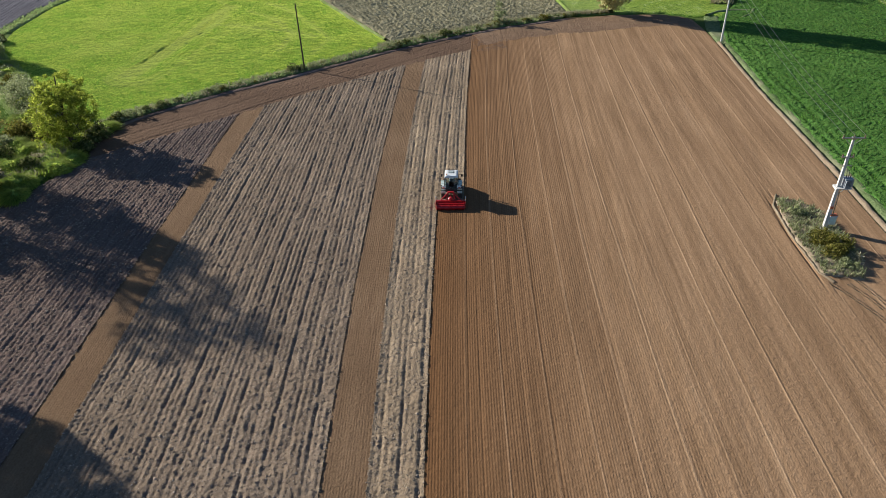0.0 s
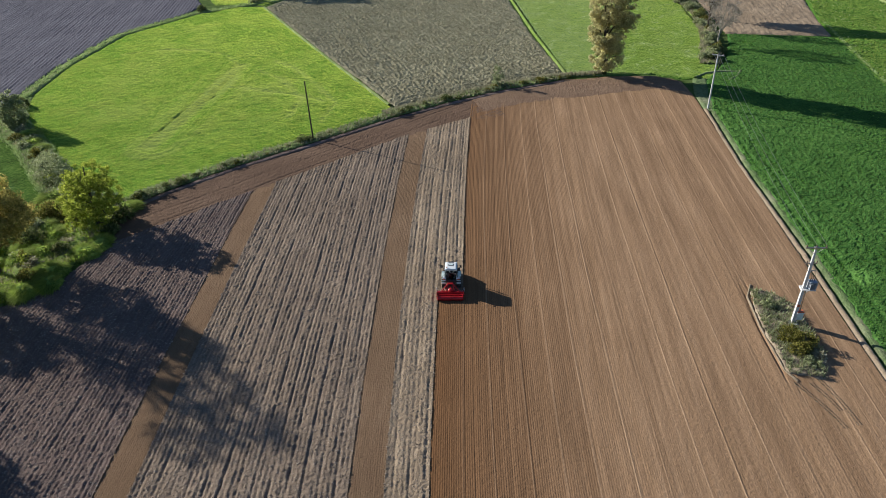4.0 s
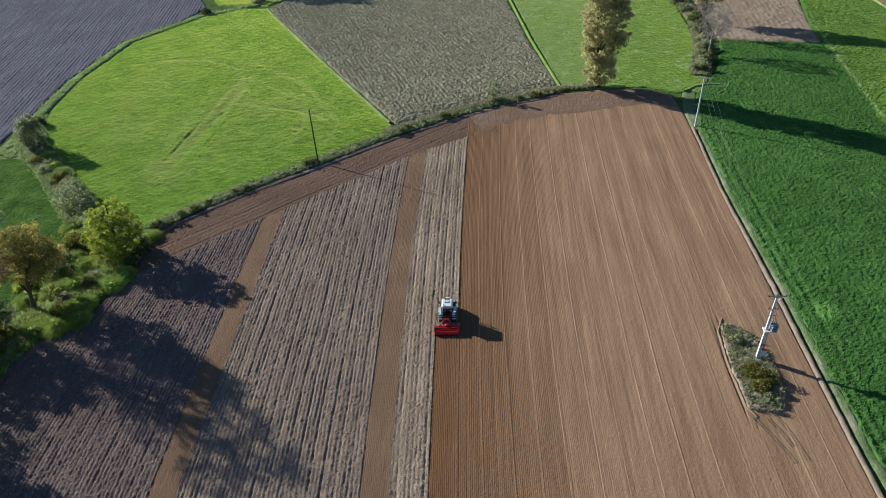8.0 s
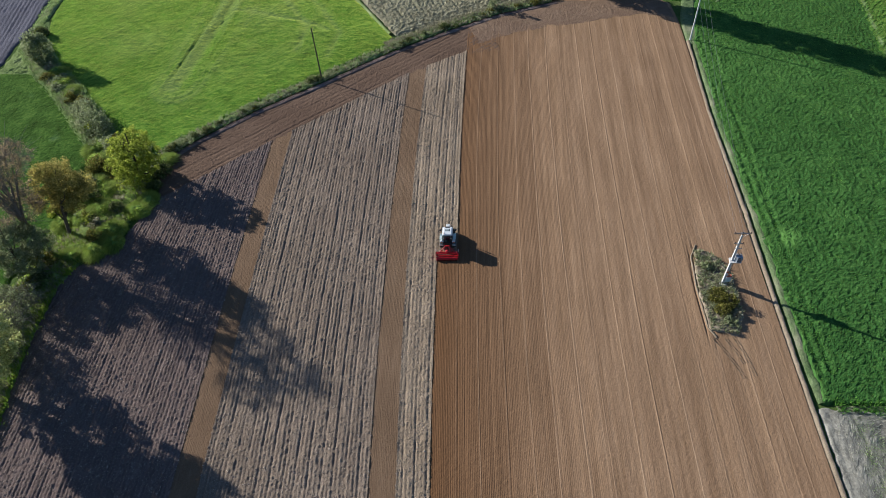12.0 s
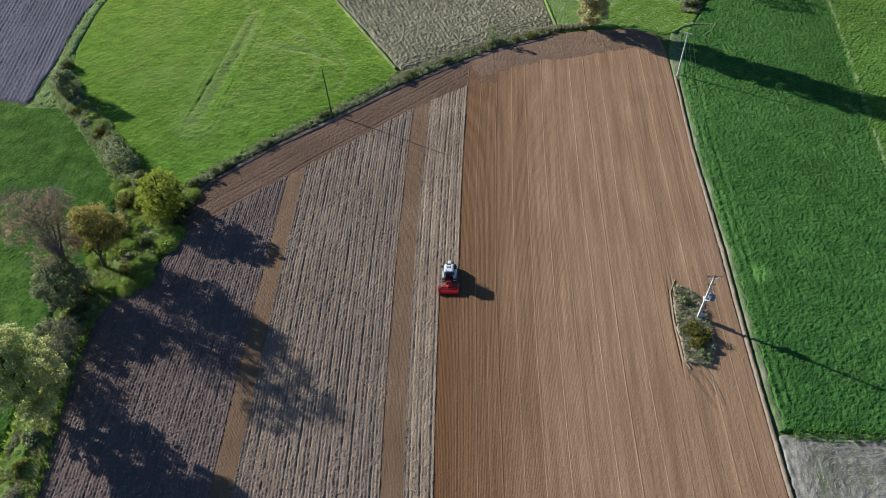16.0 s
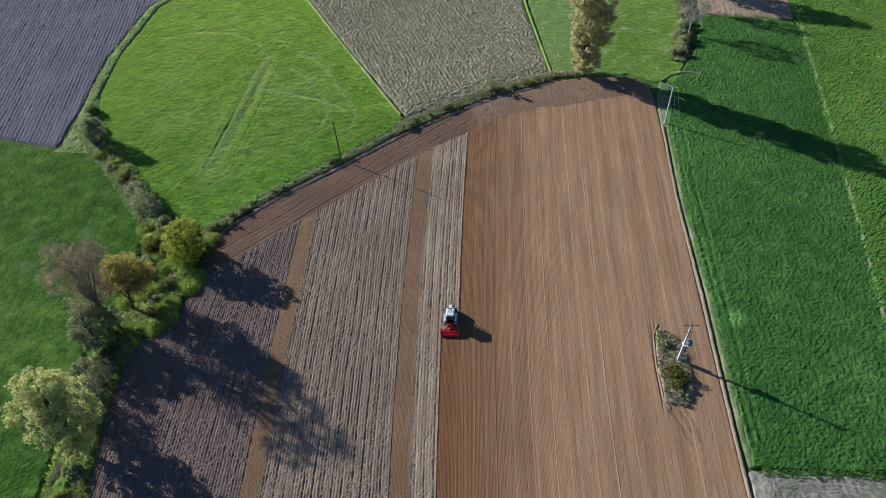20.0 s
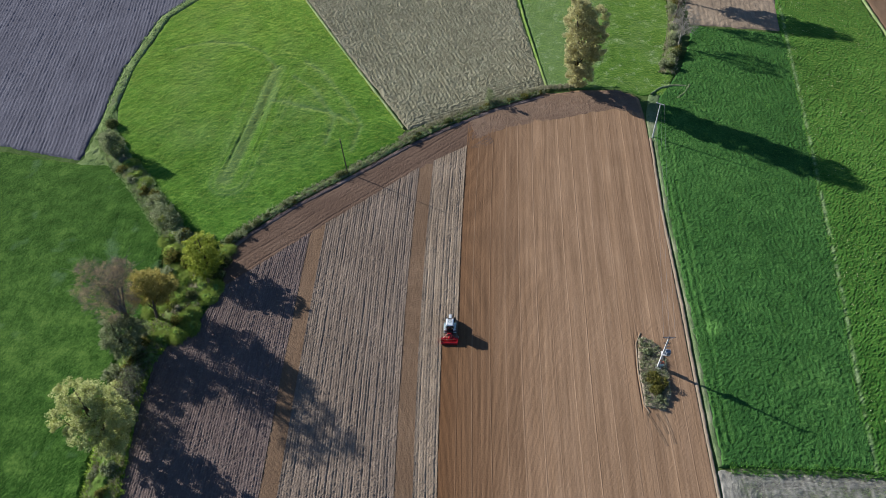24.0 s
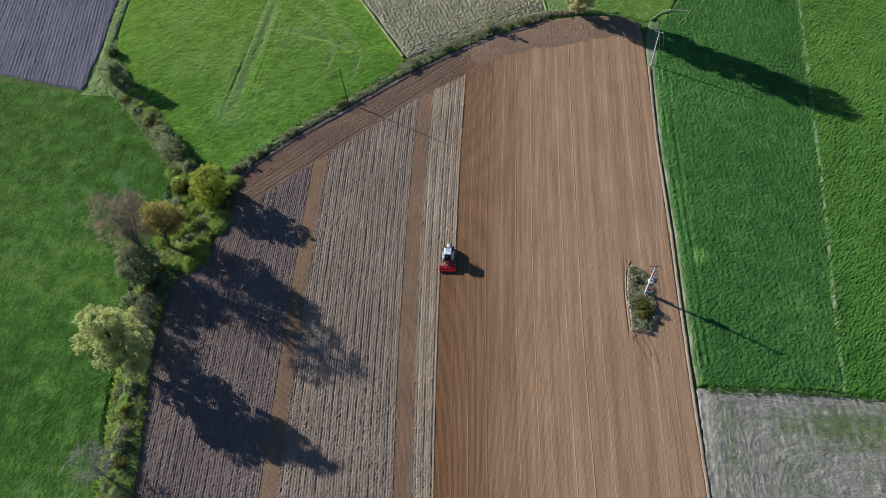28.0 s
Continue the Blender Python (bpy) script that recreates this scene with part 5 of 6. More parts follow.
tree("grey_willow", (-59.0, 56.2), 8.8, (0.5, 0.5), [(0.5, 0.5, 4.8, 3.3, 3.6, 2.8), (1.5, -0.8, 2.8, 2.6, 2.6, 1.8), (-1.0, 1.6, 6.0, 1.8, 1.8, 1.8), (2.2, 2.4, 4.0, 2.2, 2.2, 2.6)], L_GREY, M_BARK, "rounded grey-green willow below the tall tree", "tree", 8, 290, 90, 0.12, 0.60, 0.15, 12, 0.25)
tree("willow", (-54.0, 38.2), 17.0, (-0.8, 2.5), [(3.8, 1.6, 9.5, 2.6, 2.4, 2.8), (1.2, 3.2, 12.5, 2.6, 2.3, 2.6), (-2.8, 3.4, 12.6, 2.6, 2.4, 2.4), (-4.2, 0.4, 9.5, 2.4, 2.5, 2.6), (-0.6, -1.6, 8.8, 2.8, 2.3, 2.8), (3.2, -1.8, 6.8, 2.2, 2.1, 2.0), (0.0, 1.0, 10.5, 2.4, 2.4, 3.4), (1.4, 2.6, 15.0, 1.7, 1.6, 1.5), (1.6, 1.4, 5.4, 2.8, 3.2, 2.4), (0.8, 4.2, 6.4, 2.4, 2.2, 2.2), (1.4, -0.6, 3.4, 2.4, 2.6, 1.8), (1.2, 3.6, 3.2, 2.0, 2.2, 1.6)], L_WILLOW, M_BARK, "broad pale yellow willow in autumn leaf", "tree", 9, 660, 66, 0.14, 0.66, 0.2, 18, 0.42)
# thin hawthorns added to throw half-shade on the soil beside the hedge
for k, (x, y, h) in enumerate(((-54.9, 49.8, 4.6), (-54.7, 45.4, 5.0), (-53.9, 42.0, 4.4))):
    tree("shading_hawthorn", (x, y), h, (0.3, 0.2), [(0.2, 0.1, 0.60 * h, 1.7, 1.8, 0.36 * h)], L_GREY, M_GREYBARK, "thin half-bare hawthorn added to shade the field edge", "tree", 60 + k, 80, 36, 0.11, 0.5, 0.12, 8, 0.10, True, "hawthorns in the hedgerow")
tree("meadow_elder", (-80.0, 107.2), 6.8, (0.2, 0.3), [(0.0, 0.0, 3.6, 2.3, 2.3, 2.9), (0.3, 0.3, 5.2, 1.6, 1.6, 1.6)], L_GREY, M_BARK, "grey-green elder tree standing alone at the meadow edge", "tree", 41, 90, 90, 0.15, 0.8, 0.1, 8, 0.14)
tree("far_poplar", (-43.0, 223.0), 18.0, (0.4, 0.4), [(0.2, 0.2, 9.0, 3.0, 3.0, 6.5), (0.4, 0.4, 14.0, 2.4, 2.4, 3.4)], L_OLIVE, M_BARK, "tall olive-green tree beyond the stubble", "tree", 37, 130, 50, 0.25, 1.1, 0.2, 9, 0.3)
tree("bare_shrub_tree", (-53.0, 19.5), 8.5, (-1.0, 1.0), [(-1.0, 1.0, 5.2, 3.6, 3.6, 3.0)], L_TWIG, M_PALEBARK, "leafless pale grey shrub tree on the bank", "tree", 11, 80, 12, 0.14, 0.9, 0.15, 14, 0.16, True)
tree("poplar", (25.2, 132.2), 25.4, (-2.4, -4.2), [(0.2, -0.4, 3.4, 3.2, 2.9, 2.8), (0.0, -1.1, 8.4, 3.5, 3.3, 4.4), (-0.7, -2.2, 14.4, 3.6, 3.4, 5.0), (-1.5, -3.4, 20.2, 3.3, 3.1, 4.0), (-2.1, -3.9, 23.6, 2.1, 2.1, 2.0), (3.0, -2.2, 13.4, 2.3, 2.3, 4.4), (2.4, -3.1, 19.6, 2.5, 2.3, 3.2)], L_POPLAR, M_BARK, "tall poplar with yellow-brown autumn leaves", "tree", 13, 700, 90, 0.17, 0.80, 0.12, 20, 0.42)
tree("hedgerow_tree", (54.3, 168.0), 16.5, (0.8, 0.5), [(0.6, 0.4, 9.6, 4.4, 4.0, 5.0), (1.0, 0.8, 13.5, 3.2, 3.0, 2.8)], L_ORANGE, M_BARK, "olive-brown tree in the distant row", "tree", 15, 220, 50, 0.22, 1.1, 0.3)
tree("bare_tree", (50.8, 147.5), 10.5, (0.5, 0.5), [(0.4, 0.6, 7.0, 3.4, 3.6, 3.4)], L_TWIG, M_PALEBARK, "leafless grey tree with pale limbs", "tree", 17, 110, 16, 0.12, 0.8, 0.2, 16, 0.2, True)
tree("hedgerow_tree", (51.8, 160.0), 12.5, (0.3, 0.3), [(0.3, 0.3, 8.2, 2.2, 2.2, 3.8)], L_TWIG, M_BARK, "thin half-bare tree in the distant row", "tree", 19, 60, 22, 0.18, 1.0, 0.25, 12, 0.18, True)
tree("round_tree", (-55.0, 202.5), 11.5, (0.3, 0.2), [(0.0, 0.0, 6.8, 3.8, 3.8, 4.2)], L_HEDGE, M_BARK, "round dark green tree beside the track", "tree", 21, 70, 50, 0.25, 1.0, 0.2)
tree("track_tree", (-63.0, 201.0), 10.5, (0.2, 0.3), [(0.0, 0.0, 6.0, 3.2, 3.2, 4.2)], L_HEDGE, M_BARK, "green tree beside the distant track", "tree", 23, 60, 40, 0.25, 1.0, 0.2)
tree("track_tree", (-69.5, 203.5), 8.0, (0.2, 0.3), [(0.0, 0.0, 4.6, 2.6, 2.6, 3.0)], L_GREY, M_BARK, "grey-green tree beside the distant track", "tree", 25, 60, 30, 0.25, 1.0, 0.2)

# ---- paint and metal ----
P_WHITE = plain("white_paint", (0.58, 0.60, 0.60), 0.35, 0, 0.5, 0.3, 3.0, (0.45, 0.40, 0.33))
P_GREY = plain("light_grey_paint", (0.52, 0.62, 0.60), 0.35, 0, 0.5, 0.4, 4.0, (0.28, 0.24, 0.19))
P_DARK = plain("dark_cast_iron", (0.035, 0.035, 0.037), 0.55, 0.2, 0.4, 0.4, 6.0, (0.10, 0.08, 0.06))
P_RED = plain("red_paint", (0.45, 0.012, 0.016), 0.35, 0, 0.5, 0.25, 5.0, (0.30, 0.03, 0.02))
P_RUBBER = plain("dusty_rubber", (0.045, 0.042, 0.040), 0.9, 0, 0.2, 0.7, 5.0, (0.16, 0.13, 0.10))
P_RIM = plain("wheel_rim_paint", (0.42, 0.42, 0.40), 0.4, 0.2, 0.4, 0.4, 5.0, (0.20, 0.16, 0.12))
P_STEEL = plain("worn_steel", (0.40, 0.38, 0.36), 0.35, 0.9, 0.5, 0.5, 8.0, (0.22, 0.15, 0.10))
P_CONCRETE = plain("whitewashed_concrete", (0.52, 0.51, 0.49), 0.85, 0, 0.25, 0.5, 2.5, (0.42, 0.39, 0.34))
P_WOOD = plain("tarred_pole_wood", (0.060, 0.048, 0.040), 0.9, 0, 0.2, 0.6, 4.0, (0.12, 0.10, 0.08))
P_TANK = plain("transformer_grey", (0.27, 0.30, 0.34), 0.45, 0.1, 0.4, 0.4, 4.0, (0.25, 0.23, 0.21))
P_RUST = plain("red_brown_sign_paint", (0.42, 0.12, 0.06), 0.6, 0, 0.3, 0.4, 9.0, (0.2, 0.12, 0.08))
P_PORCELAIN = plain("brown_porcelain", (0.10, 0.05, 0.03), 0.5, 0, 0.3, 0.2, 8.0, (0.10, 0.05, 0.03))
P_SEAT = plain("black_vinyl", (0.03, 0.03, 0.032), 0.6, 0, 0.3, 0.2, 8.0, (0.06, 0.05, 0.05))
glass, gnt, gb = material("cab_glass", 0.04, 0.5)
gb.inputs["Base Color"].default_value = (0.75, 0.85, 0.83, 1)
gb.inputs["Transmission Weight"].default_value = 1.0
gb.inputs["IOR"].default_value = 1.15

# ---- the tractor, seen from behind at its work ----
HEADING = math.degrees(math.atan2(fresh(70.0) - fresh(60.0), 10.0))
MID = float(fresh(STOP) + 1.42)
tractor = empty("tractor", pose(MID, STOP + 2.50, 0.0, 0, 0, -HEADING), "white and grey tractor with a cab pulling a red harrow", "tractor")
TRACK = 0.95  # the tractor is narrow for its length


def wheel(name, x, y, r, w, rim_r, lugs):
    s = 1 if x > 0 else -1
    bm = ring([(rim_r, -w / 2), (r * 0.90, -w / 2), (r * 0.97, -w * 0.36), (r * 0.97, w * 0.36), (r * 0.90, w / 2), (rim_r, w / 2), (rim_r * 0.9, 0.0)], 32)
    bars = [bm]
    for k in range(lugs):
        for side in (-1, 1):
            a = 2 * math.pi * (k + 0.5 * (side > 0)) / lugs
            b = box(w * 0.52, 0.05, 0.05, (0, 0, 0), 0.008, (0, 0, 28 * side))
            bmesh.ops.transform(b, matrix=Matrix.Rotation(a, 4, "X") @ Matrix.Translation((side * w * 0.24, 0, r * 0.985)), verts=b.verts)
            bars.append(b)
    tyre = part("wheel", joined(ring([(rim_r * 0.98, -w * 0.30), (rim_r * 0.98, w * 0.30)], 24), ring([(0.16, -w * 0.42), (0.16, w * 0.42)], 16), box(w * 0.5, 0.34, 0.34, (0, 0, 0), 0.05)), P_RIM, tractor)
    tyre.location = (x, y, r)
    part("tyre", joined(*bars), P_RUBBER, tyre, "dusty black lugged tyre")
    for k in range(8):
        a = 2 * math.pi * k / 8
        part("wheel_bolt", ring([(0.022, s * w * 0.43), (0.022, s * w * 0.46)], 6, "X", (0, 0.11 * math.cos(a), 0.11 * math.sin(a))), P_STEEL, tyre)


wheel("wheel", -0.92, 0.0, 0.82, 0.46, 0.46, 20)
wheel("wheel", 0.92, 0.0, 0.82, 0.46, 0.46, 20)
wheel("wheel", -0.80, 1.98, 0.54, 0.36, 0.32, 16)
wheel("wheel", 0.80, 1.98, 0.54, 0.36, 0.32, 16)
part("chassis", joined(box(0.50, 2.6, 0.55, (0, 1.0, 0.85), 0.06), box(1.5, 0.34, 0.34, (0, 0, 0.82), 0.08), box(1.3, 0.22, 0.2, (0, 1.98, 0.55), 0.05), box(0.62, 0.5, 0.5, (0, -0.25, 0.95), 0.06)), P_DARK, tractor)
part("hood", joined(box(0.66, 1.45, 0.60, (0, 1.80, 1.46), 0.12, (3.5, 0, 0), 0.86), box(0.58, 0.16, 0.5, (0, 2.52, 1.38), 0.06)), P_WHITE, tractor, "rounded white engine hood")
for k in range(5):
    part("grille_slat", box(0.46, 0.03, 0.035, (0, 2.61, 1.22 + 0.08 * k), 0.008), P_DARK, tractor)
for s in (-1, 1):
    part("headlight", box(0.16, 0.05, 0.10, (s * 0.18, 2.60, 1.62), 0.02), P_STEEL, tractor)
    part("side_vent", box(0.02, 0.7, 0.3, (s * 0.325, 1.8, 1.42), 0.008), P_DARK, tractor)
    fender = joined(*[box(0.52, 0.36, 0.045, (s * 0.90, -0.98 * math.cos(radians(a)) * 1.0, 0.82 + 0.95 * math.sin(radians(a))), 0.015, (a - 90, 0, 0)) for a in range(20, 150, 18)])
    part("fender", fender, P_GREY, tractor, "light grey rear mudguard")
    part("mudguard_box", box(0.44, 0.62, 0.26, (s * 0.80, -0.50, 1.66), 0.07, (-14, 0, 0), 0.86), P_WHITE, tractor, "rounded white mudguard top")
    part("rear_lamp", box(0.24, 0.10, 0.16, (s * 0.86, -0.82, 1.62), 0.03), P_RUST, tractor)
    part("work_lamp", joined(box(0.15, 0.10, 0.13, (s * 0.52, -0.92, 2.52), 0.03)), P_STEEL, tractor)
    part("mirror", joined(rod((s * 0.72, 0.95, 2.2), (s * 1.08, 1.0, 2.3), 0.015), box(0.20, 0.05, 0.34, (s * 1.12, 1.0, 2.15), 0.03)), P_DARK, tractor)
    part("step", box(0.34, 0.40, 0.05, (s * 0.86, 1.02, 0.62), 0.01), P_DARK, tractor)
    part("step", box(0.34, 0.36, 0.05, (s * 0.86, 1.02, 0.95), 0.01), P_DARK, tractor)
    for y0, y1 in ((-0.72, -0.62), (0.98, 0.88), (0.12, 0.12)):
        part("cab_pillar", rod((s * 0.76, y0, 1.2), (s * 0.70, y1, 2.66), 0.05, 0.045, 8), P_DARK, tractor)
    pane = part("side_window", box(0.012, 1.58, 1.30, (s * 0.74, 0.13, 1.95), 0.0, (0, -s * 2.3, 0)), glass, tractor)
for y, tilt in ((-0.70, 4), (0.95, -4)):
    pane = part("window", box(1.34, 0.012, 1.20, (0, y, 2.02), 0.0, (tilt, 0, 0)), glass, tractor)
roof = part("roof", joined(box(1.52, 1.56, 0.20, (0, 0.24, 2.78), 0.09, (0, 0, 0), 0.92), box(1.22, 1.30, 0.08, (0, 0.10, 2.90), 0.035, (0, 0, 0), 0.92)), P_WHITE, tractor, "white cab roof")
part("roof_hatch", joined(box(0.62, 0.36, 0.03, (0, 0.30, 2.945), 0.012)), P_DARK, roof)
part("roof_hatch_panel", box(0.44, 0.16, 0.03, (0, 0.30, 2.965), 0.01), P_GREY, roof)
part("roof_window", box(0.66, 0.30, 0.03, (0, 0.88, 2.875), 0.012), P_DARK, roof)
part("beacon", ring([(0.05, 2.94), (0.06, 3.0), (0.055, 3.07), (0.02, 3.1)], 12, "Z", (-0.5, -0.3, 0)), P_RUST, roof)
part("cab_floor", box(1.36, 1.6, 0.10, (0, 0.12, 1.20), 0.02), P_DARK, tractor)
part("cab_rear_panel", box(1.40, 0.08, 0.34, (0, -0.74, 1.28), 0.02), P_DARK, tractor)
part("driver_seat", joined(box(0.52, 0.50, 0.14, (0, -0.12, 1.58), 0.05), box(0.50, 0.14, 0.62, (0, -0.38, 1.92), 0.05, (8, 0, 0)), rod((0, -0.1, 1.22), (0, -0.1, 1.52), 0.10)), P_SEAT, tractor)
part("steering_wheel", joined(ring([(0.20, -0.02), (0.22, 0.0), (0.20, 0.02)], 20, "Z", (0, 0.45, 1.90)), rod((0, 0.62, 1.3), (0, 0.45, 1.88), 0.04)), P_SEAT, tractor)
part("exhaust_pipe", joined(rod((0.56, 1.35, 1.4), (0.56, 1.35, 2.5), 0.055), rod((0.56, 1.35, 2.5), (0.56, 1.28, 2.78), 0.045)), P_DARK, tractor)
part("front_weight", joined(*[box(0.11, 0.24, 0.36, (x, 2.62, 0.72), 0.03) for x in (-0.3, -0.18, -0.06, 0.06, 0.18, 0.30)]), P_DARK, tractor)
for s in (-1, 1):
    part("lift_arm", joined(rod((s * 0.36, -0.40, 0.70), (s * 0.45, -1.15, 0.62), 0.045), rod((s * 0.36, -0.55, 1.35), (s * 0.42, -0.95, 0.66), 0.03)), P_DARK, tractor)

tractor.scale = (TRACK, 1.0, 0.93)
harrow = empty("power_harrow", pose(MID, STOP, 0.0, 0, 0, -HEADING), "bright red power harrow with a triangular headstock behind the tractor", "harrow")
part("beam", joined(box(2.96, 0.30, 0.24, (0, 0.66, 0.50), 0.05), box(2.90, 0.09, 0.09, (0, 0.44, 0.66), 0.02)), P_RED, harrow)
part("levelling_board", box(2.92, 0.05, 0.30, (0, 0.28, 0.42), 0.012, (-12, 0, 0)), P_RED, harrow)
part("scraper_bar", box(2.84, 0.07, 0.07, (0, 0.12, 0.52), 0.015), P_RED, harrow)
for s in (-1, 1):
    part("side_plate", box(0.03, 1.05, 0.52, (s * 1.50, 0.40, 0.42), 0.01), P_RED, harrow)
    part("marker_plate", box(0.07, 0.10, 0.50, (s * 1.52, 0.86, 0.72), 0.012), P_WHITE, harrow, "white and red marker plate")
    part("headstock_arm", rod((s * 1.02, 0.66, 0.64), (s * 0.26, 1.22, 1.24), 0.06, None, 8), P_RED, harrow)
    part("headstock_post", rod((s * 0.46, 0.78, 0.62), (s * 0.24, 1.22, 1.26), 0.06, None, 8), P_RED, harrow)
    part("roller_arm", rod((s * 1.34, 0.60, 0.64), (s * 1.34, -0.08, 0.36), 0.05, None, 8), P_RED, harrow)
part("headstock_top", box(0.66, 0.16, 0.14, (0, 1.24, 1.26), 0.04), P_RED, harrow)
part("gearbox", joined(ring([(0.22, 0.58), (0.27, 0.68), (0.25, 0.84), (0.16, 0.94), (0.06, 0.97)], 20, "Z", (0, 0.74, 0)), rod((0, 0.90, 0.80), (0, 1.30, 0.80), 0.07)), P_RED, harrow)
part("drive_shaft", rod((0, 1.25, 0.80), (0, 1.95, 0.82), 0.06), P_DARK, harrow)
part("packer_roller", ring([(0.05, -1.44), (0.22, -1.44), (0.22, 1.44), (0.05, 1.44)], 24, "X", (0, -0.10, 0.24)), P_RED, harrow)
for k in range(24):
    x = -1.38 + 0.12 * k
    part("roller_ring", ring([(0.21, x - 0.035), (0.27, x - 0.018), (0.27, x + 0.018), (0.21, x + 0.035)], 20, "X", (0, -0.10, 0.24)), P_RED, harrow)
for k in range(12):
    part("tine", joined(box(0.03, 0.06, 0.34, (-1.35 + 0.245 * k, 0.62, 0.26), 0.006), box(0.03, 0.06, 0.34, (-1.25 + 0.245 * k, 0.74, 0.26), 0.006)), P_DARK, harrow)

# ---- transformer pole on its weedy islet ----
tpole = empty("transformer_pole", pose(34.85, 56.7, 0.0), "white concrete power pole carrying a grey transformer", "power pole")
part("shaft", joined(box(0.37, 0.32, 9.5, (0, 0, 4.65), 0.02, (0, 0, 0), 0.52)), P_CONCRETE, tpole)
part("foundation", box(0.9, 0.9, 0.35, (0, 0, 0.08), 0.03), P_CONCRETE, tpole)
part("crossarm", joined(box(2.0, 0.12, 0.12, (0, 0, 9.42), 0.015), box(0.34, 0.30, 0.22, (0, 0, 9.42), 0.02)), P_STEEL, tpole)
part("brace", joined(rod((-0.75, 0, 9.36), (-0.1, 0, 8.75), 0.025), rod((0.75, 0, 9.36), (0.1, 0, 8.75), 0.025)), P_STEEL, tpole)


def insulator(x, z, parent, y=0.0):
    part("insulator", joined(ring([(0.02, z), (0.07, z + 0.02), (0.045, z + 0.07), (0.075, z + 0.10), (0.045, z + 0.15), (0.06, z + 0.19), (0.02, z + 0.24)], 10, "Z", (x, y, 0))), P_PORCELAIN, parent)


for x in (-0.9, 0.0, 0.9):
    insulator(x, 9.48, tpole)
part("switch_arm", joined(box(1.1, 0.10, 0.10, (0.05, 0.1, 7.55), 0.012)), P_STEEL, tpole)
for x in (-0.40, 0.22, 0.52):
    insulator(x, 7.60, tpole, 0.1)
part("fuse_arm", box(0.85, 0.08, 0.08, (0.18, 0.0, 6.75), 0.012), P_STEEL, tpole)
part("platform", joined(box(1.35, 0.85, 0.09, (0.36, -0.05, 4.62), 0.015), box(0.10, 0.8, 0.16, (-0.26, -0.05, 4.55), 0.015), rod((0.80, 0.0, 4.58), (0.16, 0.0, 3.80), 0.03), rod((-0.28, 0.0, 4.55), (-0.12, 0.0, 4.1), 0.03)), P_CONCRETE, tpole)
tank = part("transformer", joined(box(0.62, 0.54, 0.80, (0.60, -0.10, 5.08), 0.04), box(0.74, 0.66, 0.06, (0.60, -0.10, 5.56), 0.015)), P_TANK, tpole, "grey transformer tank with cooling fins")
for k in range(6):
    part("cooling_fin", box(0.03, 0.14, 0.66, (0.37 + 0.09 * k, -0.44, 5.08), 0.006), P_TANK, tank)
for k in range(5):
    part("cooling_fin", box(0.14, 0.03, 0.66, (1.00, -0.32 + 0.11 * k, 5.08), 0.006), P_TANK, tank)
for x in (0.42, 0.60, 0.78):
    part("bushing", ring([(0.045, 5.59), (0.065, 5.63), (0.035, 5.69), (0.06, 5.73), (0.035, 5.79), (0.05, 5.83), (0.015, 5.92)], 10, "Z", (x, -0.02, 0)), P_PORCELAIN, tank)
for x, z in ((0.42, 6.75), (0.60, 7.55), (0.78, 6.75)):
    part("lead_wire", rod((x, -0.02, 5.92), (x - 0.15, 0.05, z), 0.012, None, 5), P_DARK, tpole)
cabinet = part("meter_cabinet", joined(box(0.62, 0.44, 0.86, (0.40, -0.06, 1.15), 0.03), box(0.70, 0.52, 0.06, (0.40, -0.06, 1.61), 0.015)), P_WHITE, tpole, "white metal cabinet with a red-brown lid")
part("lid", box(0.66, 0.48, 0.10, (0.40, -0.06, 1.69), 0.02), P_RUST, cabinet)
part("door", box(0.50, 0.03, 0.70, (0.40, -0.29, 1.13), 0.008), P_GREY, cabinet)
part("warning_sign", box(0.26, 0.012, 0.30, (0.0, -0.215, 2.5), 0.004), P_RUST, tpole)
part("cable_duct", rod((0.30, -0.16, 1.6), (0.22, -0.14, 4.6), 0.045, None, 8), P_STEEL, tpole)

fpole = empty("power_pole", pose(40.65, 114.1, 0.0), "slim white concrete power pole at the field corner", "power pole")
part("shaft", rod((0, 0, -0.3), (0, 0, 9.4), 0.17, 0.10, 14), P_CONCRETE, fpole)
part("crossarm", box(1.9, 0.16, 0.14, (0, 0, 9.35), 0.02, (0, 0, -28)), P_CONCRETE, fpole)
for k in (-0.8, 0.0, 0.8):
    insulator(k * math.cos(radians(28)), 9.42, fpole, -k * math.sin(radians(28)))

wpole = empty("wooden_pole", pose(-25.8, 102.1, 0.0), "dark tarred wooden line pole in the hedge", "line pole")
part("shaft", rod((0, 0, -0.3), (0, 0, 10.0), 0.13, 0.085, 12), P_WOOD, wpole)
part("bracket", joined(rod((0, 0, 9.6), (0.28, 0, 9.75), 0.02), rod((0, 0, 9.3), (-0.28, 0, 9.45), 0.02)), P_STEEL, wpole)
fp = empty("wooden_pole", pose(-66.3, 196.5, 0.0), "dark wooden line pole beside the distant track", "line pole")
part("shaft", rod((0, 0, -0.3), (0, 0, 9.0), 0.13, 0.09, 10), P_WOOD, fp)

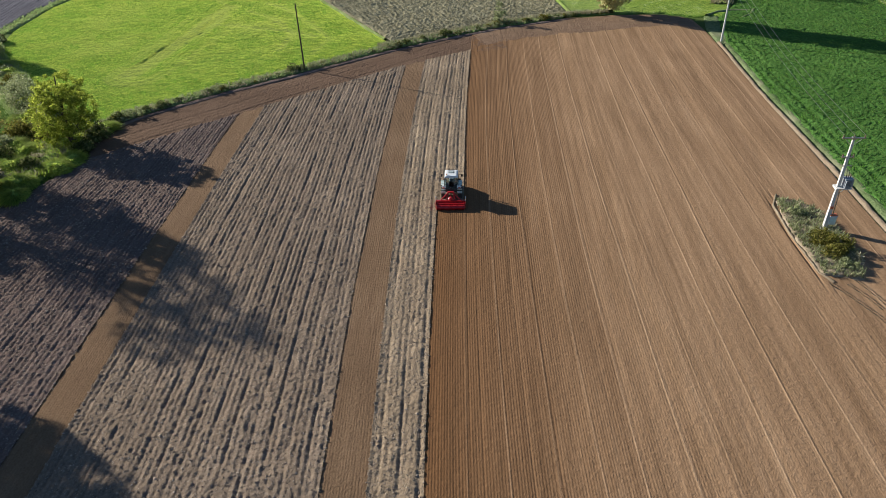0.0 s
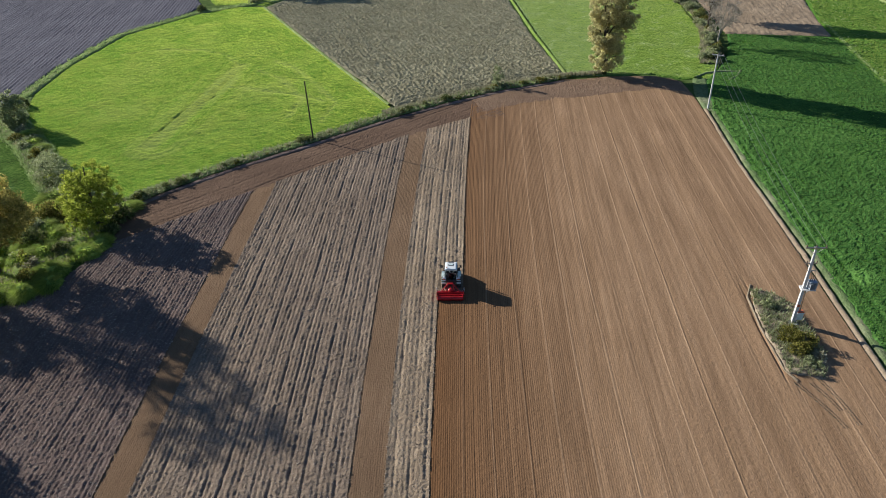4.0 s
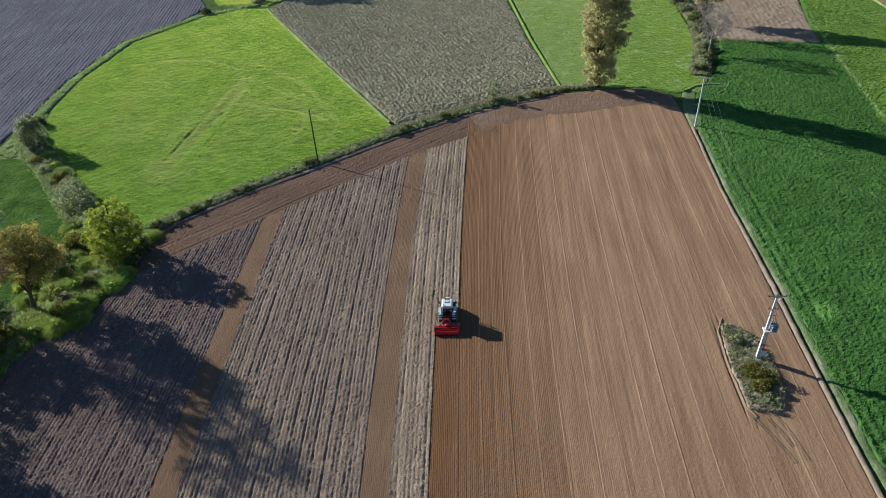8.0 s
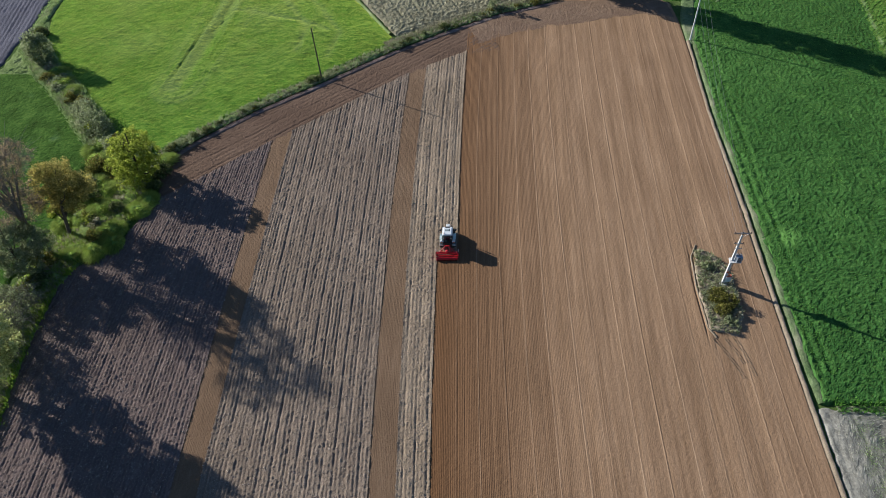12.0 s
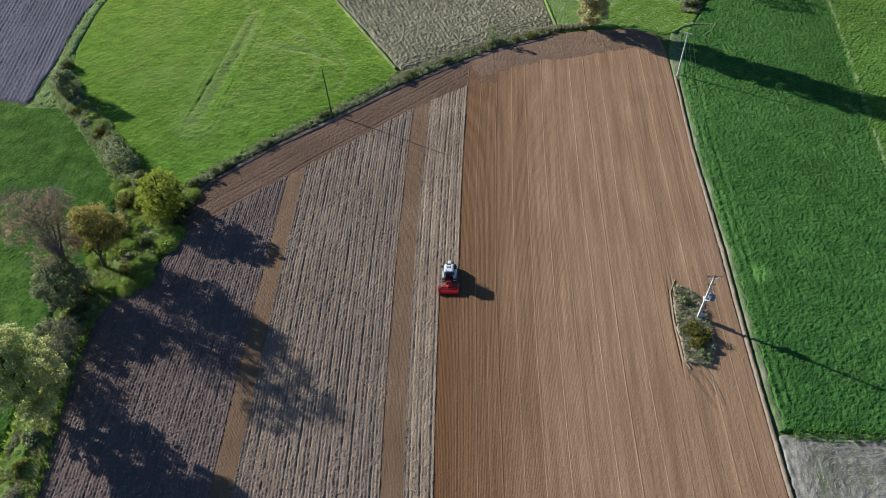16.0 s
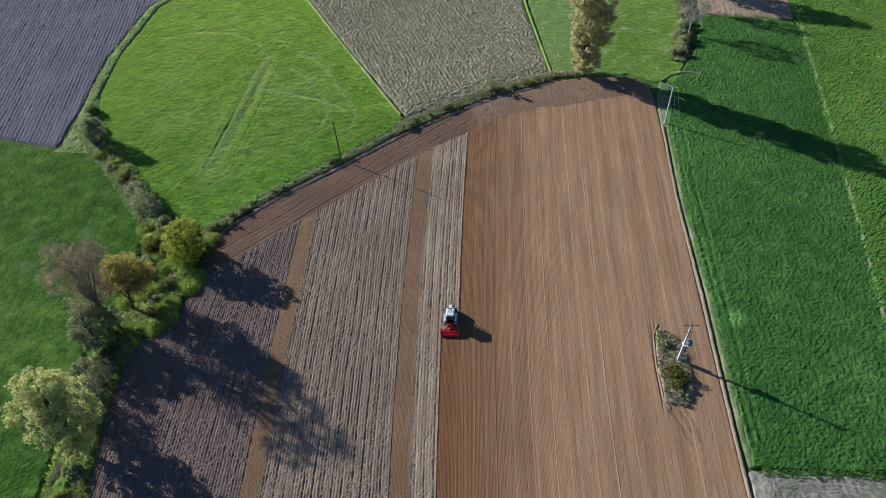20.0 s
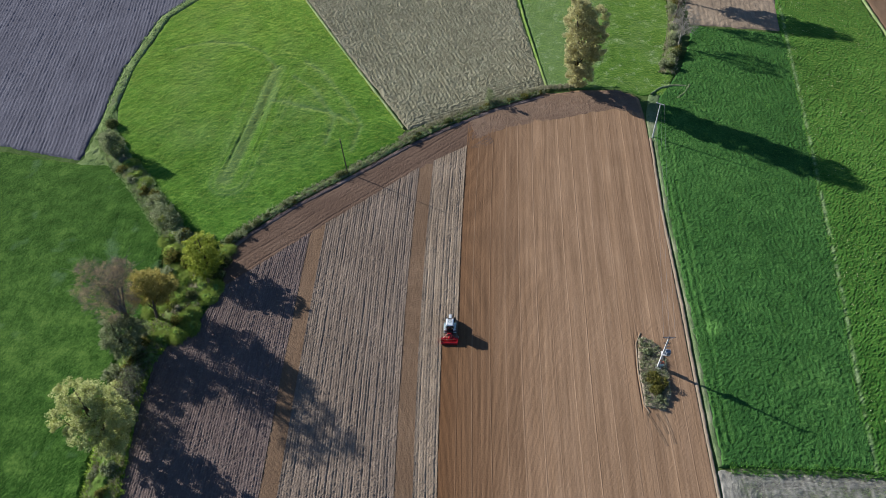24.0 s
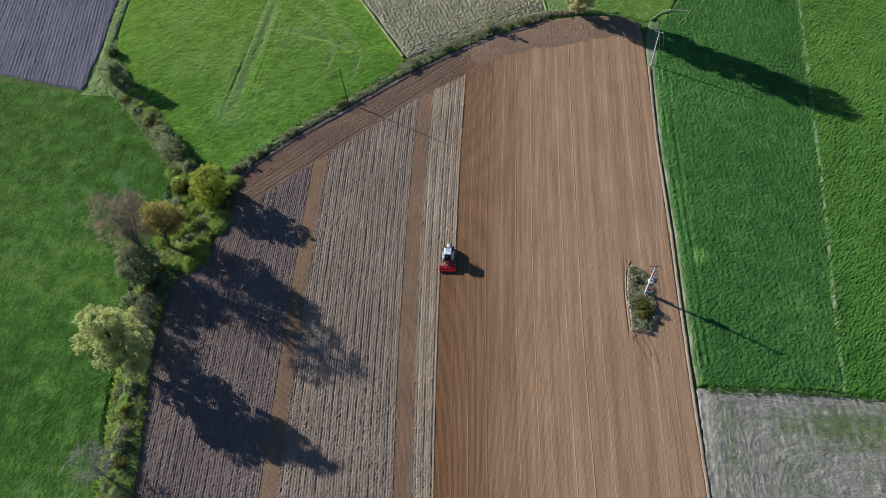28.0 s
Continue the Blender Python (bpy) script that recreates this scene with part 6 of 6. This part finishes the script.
for k in (-1, 0, 1):
    a = Vector((40.65 + 0.8 * k * math.cos(radians(28)), 114.1 - 0.8 * k * math.sin(radians(28)), 9.66))
    b = Vector((34.85 + 0.9 * k, 56.7, 9.72))
    pts = [((a.lerp(b, t / 12)) - Vector((0, 0, 3.6 * (t / 12) * (1 - t / 12))), 0.011) for t in range(13)]
    v, f = tubes([[(tuple(p), r) for p, r in pts]], 5)
    tagged(new("power_line", mesh_of("power_line", v, f, P_STEEL)), "thin bare wire between two power poles", "power line", "power lines")

ISLET = [(33.0, 62.8), (35.2, 61.0), (36.3, 57.5), (36.3, 52.0), (35.2, 48.6), (32.0, 49.3), (31.6, 56.0), (32.0, 62.0)]
plot("islet_grass", ISLET, 0.14, lambda x, y: 0.20 + 0.18 * fbm(x, y, 0.8, 3, 5) + 0.08 * (vnoise(x / 0.25, y / 0.25, 3) - 0.5), M_ISLET, "unploughed weedy islet round the transformer pole", "grass islet", lambda x, y: np.clip(0.6 + fbm(x, y, 1.0, 2, 4), 0, 1), lip=0.25)
bank("islet_rim", [(32.7, 63.4), (31.7, 61.2), (31.5, 56.0), (31.8, 49.6), (32.6, 48.2)], 0.32, 0.10, M_ISLET, "pale rim of earth beside the furrow round the islet", "bank", seed=15, step=0.12)
g = np.random.RandomState(12)
xy = np.stack([g.uniform(31.6, 36.3, 2600), g.uniform(48.5, 62.8, 2600)], 1)
xy = xy[inset(xy[:, 0], xy[:, 1], ISLET) > 0.1]
tufts("grass", xy[::3], 0.15, 0.28, L_DRY, "dry pale grass on the islet", 4, 6, 0.2, 0.04)
tufts("grass", xy[1::4], 0.15, 0.42, L_GREY, "grey-green weeds on the islet", 5, 6, 0.2, 0.05)
for x, y, r, h, mt, lab in (
    (33.6, 54.4, 1.35, 1.5, L_OLIVE, "olive-brown bramble bush on the islet"),
    (34.9, 53.6, 1.25, 1.4, L_OLIVE, "olive-brown bramble bush on the islet"),
    (34.0, 52.2, 1.2, 1.1, L_OLIVE, "low olive-brown bramble on the islet"),
    (33.2, 59.3, 0.8, 0.8, L_GREY, "pale grey-green weed clump on the islet"),
    (34.6, 50.6, 0.9, 0.7, L_GREY, "pale grey-green weed clump on the islet"),
    (35.6, 51.6, 0.7, 0.6, L_DRY, "dry straw-coloured weed clump on the islet"),
):
    shrub("bramble", (x, y, 0.1), r, h, mt, lab, int(x * 31 + y), 36, 34, 0.11, "brambles round the pole", "bramble")


# ---- marks in the soil ----
def tread(name, pts, label, seed):
    """Two rows of crumbs pressed up by the lugs of a tyre."""
    q, d = along(pts, 0.17)
    bits = []
    for k in range(len(q)):
        for s in (-1, 1):
            p = q[k] + np.array([-d[k, 1], d[k, 0]]) * s * 0.14
            a = math.degrees(math.atan2(d[k, 1], d[k, 0])) + 90 + s * 28
            bits.append(box(0.20, 0.05, 0.07, (p[0], p[1], 0.0), 0.0, (0, 0, a), 0.6))
    ob = new(name, None)
    me = bpy.data.meshes.new(name)
    bm = joined(*bits)
    bm.to_mesh(me)
    bm.free()
    me.materials.append(M_ISLET)
    bpy.data.objects.remove(ob)
    return tagged(new(name, me), label, "tyre track", kind="stuff")


tread("tyre_track", [(32.2, 48.3), (33.4, 45.8), (34.2, 44.0), (34.6, 42.6)], "lugged tyre track pressed in the soil", 1)
tread("tyre_track", [(34.4, 49.0), (35.2, 46.6), (35.6, 44.8), (35.9, 43.0)], "lugged tyre track pressed in the soil", 2)
tread("tyre_track", [(33.6, 48.2), (34.5, 46.2), (35.0, 44.6)], "lugged tyre track pressed in the soil", 3)
tread("tyre_track", [(17.0, 122.2), (21.0, 123.8), (25.0, 124.5)], "lugged tyre track at the turning place", 4)
tread("tyre_track", [(17.8, 124.8), (17.6, 121.0)], "lugged tyre track at the turning place", 5)
tread("tyre_track", [(20.8, 125.2), (20.6, 121.6)], "lugged tyre track at the turning place", 6)
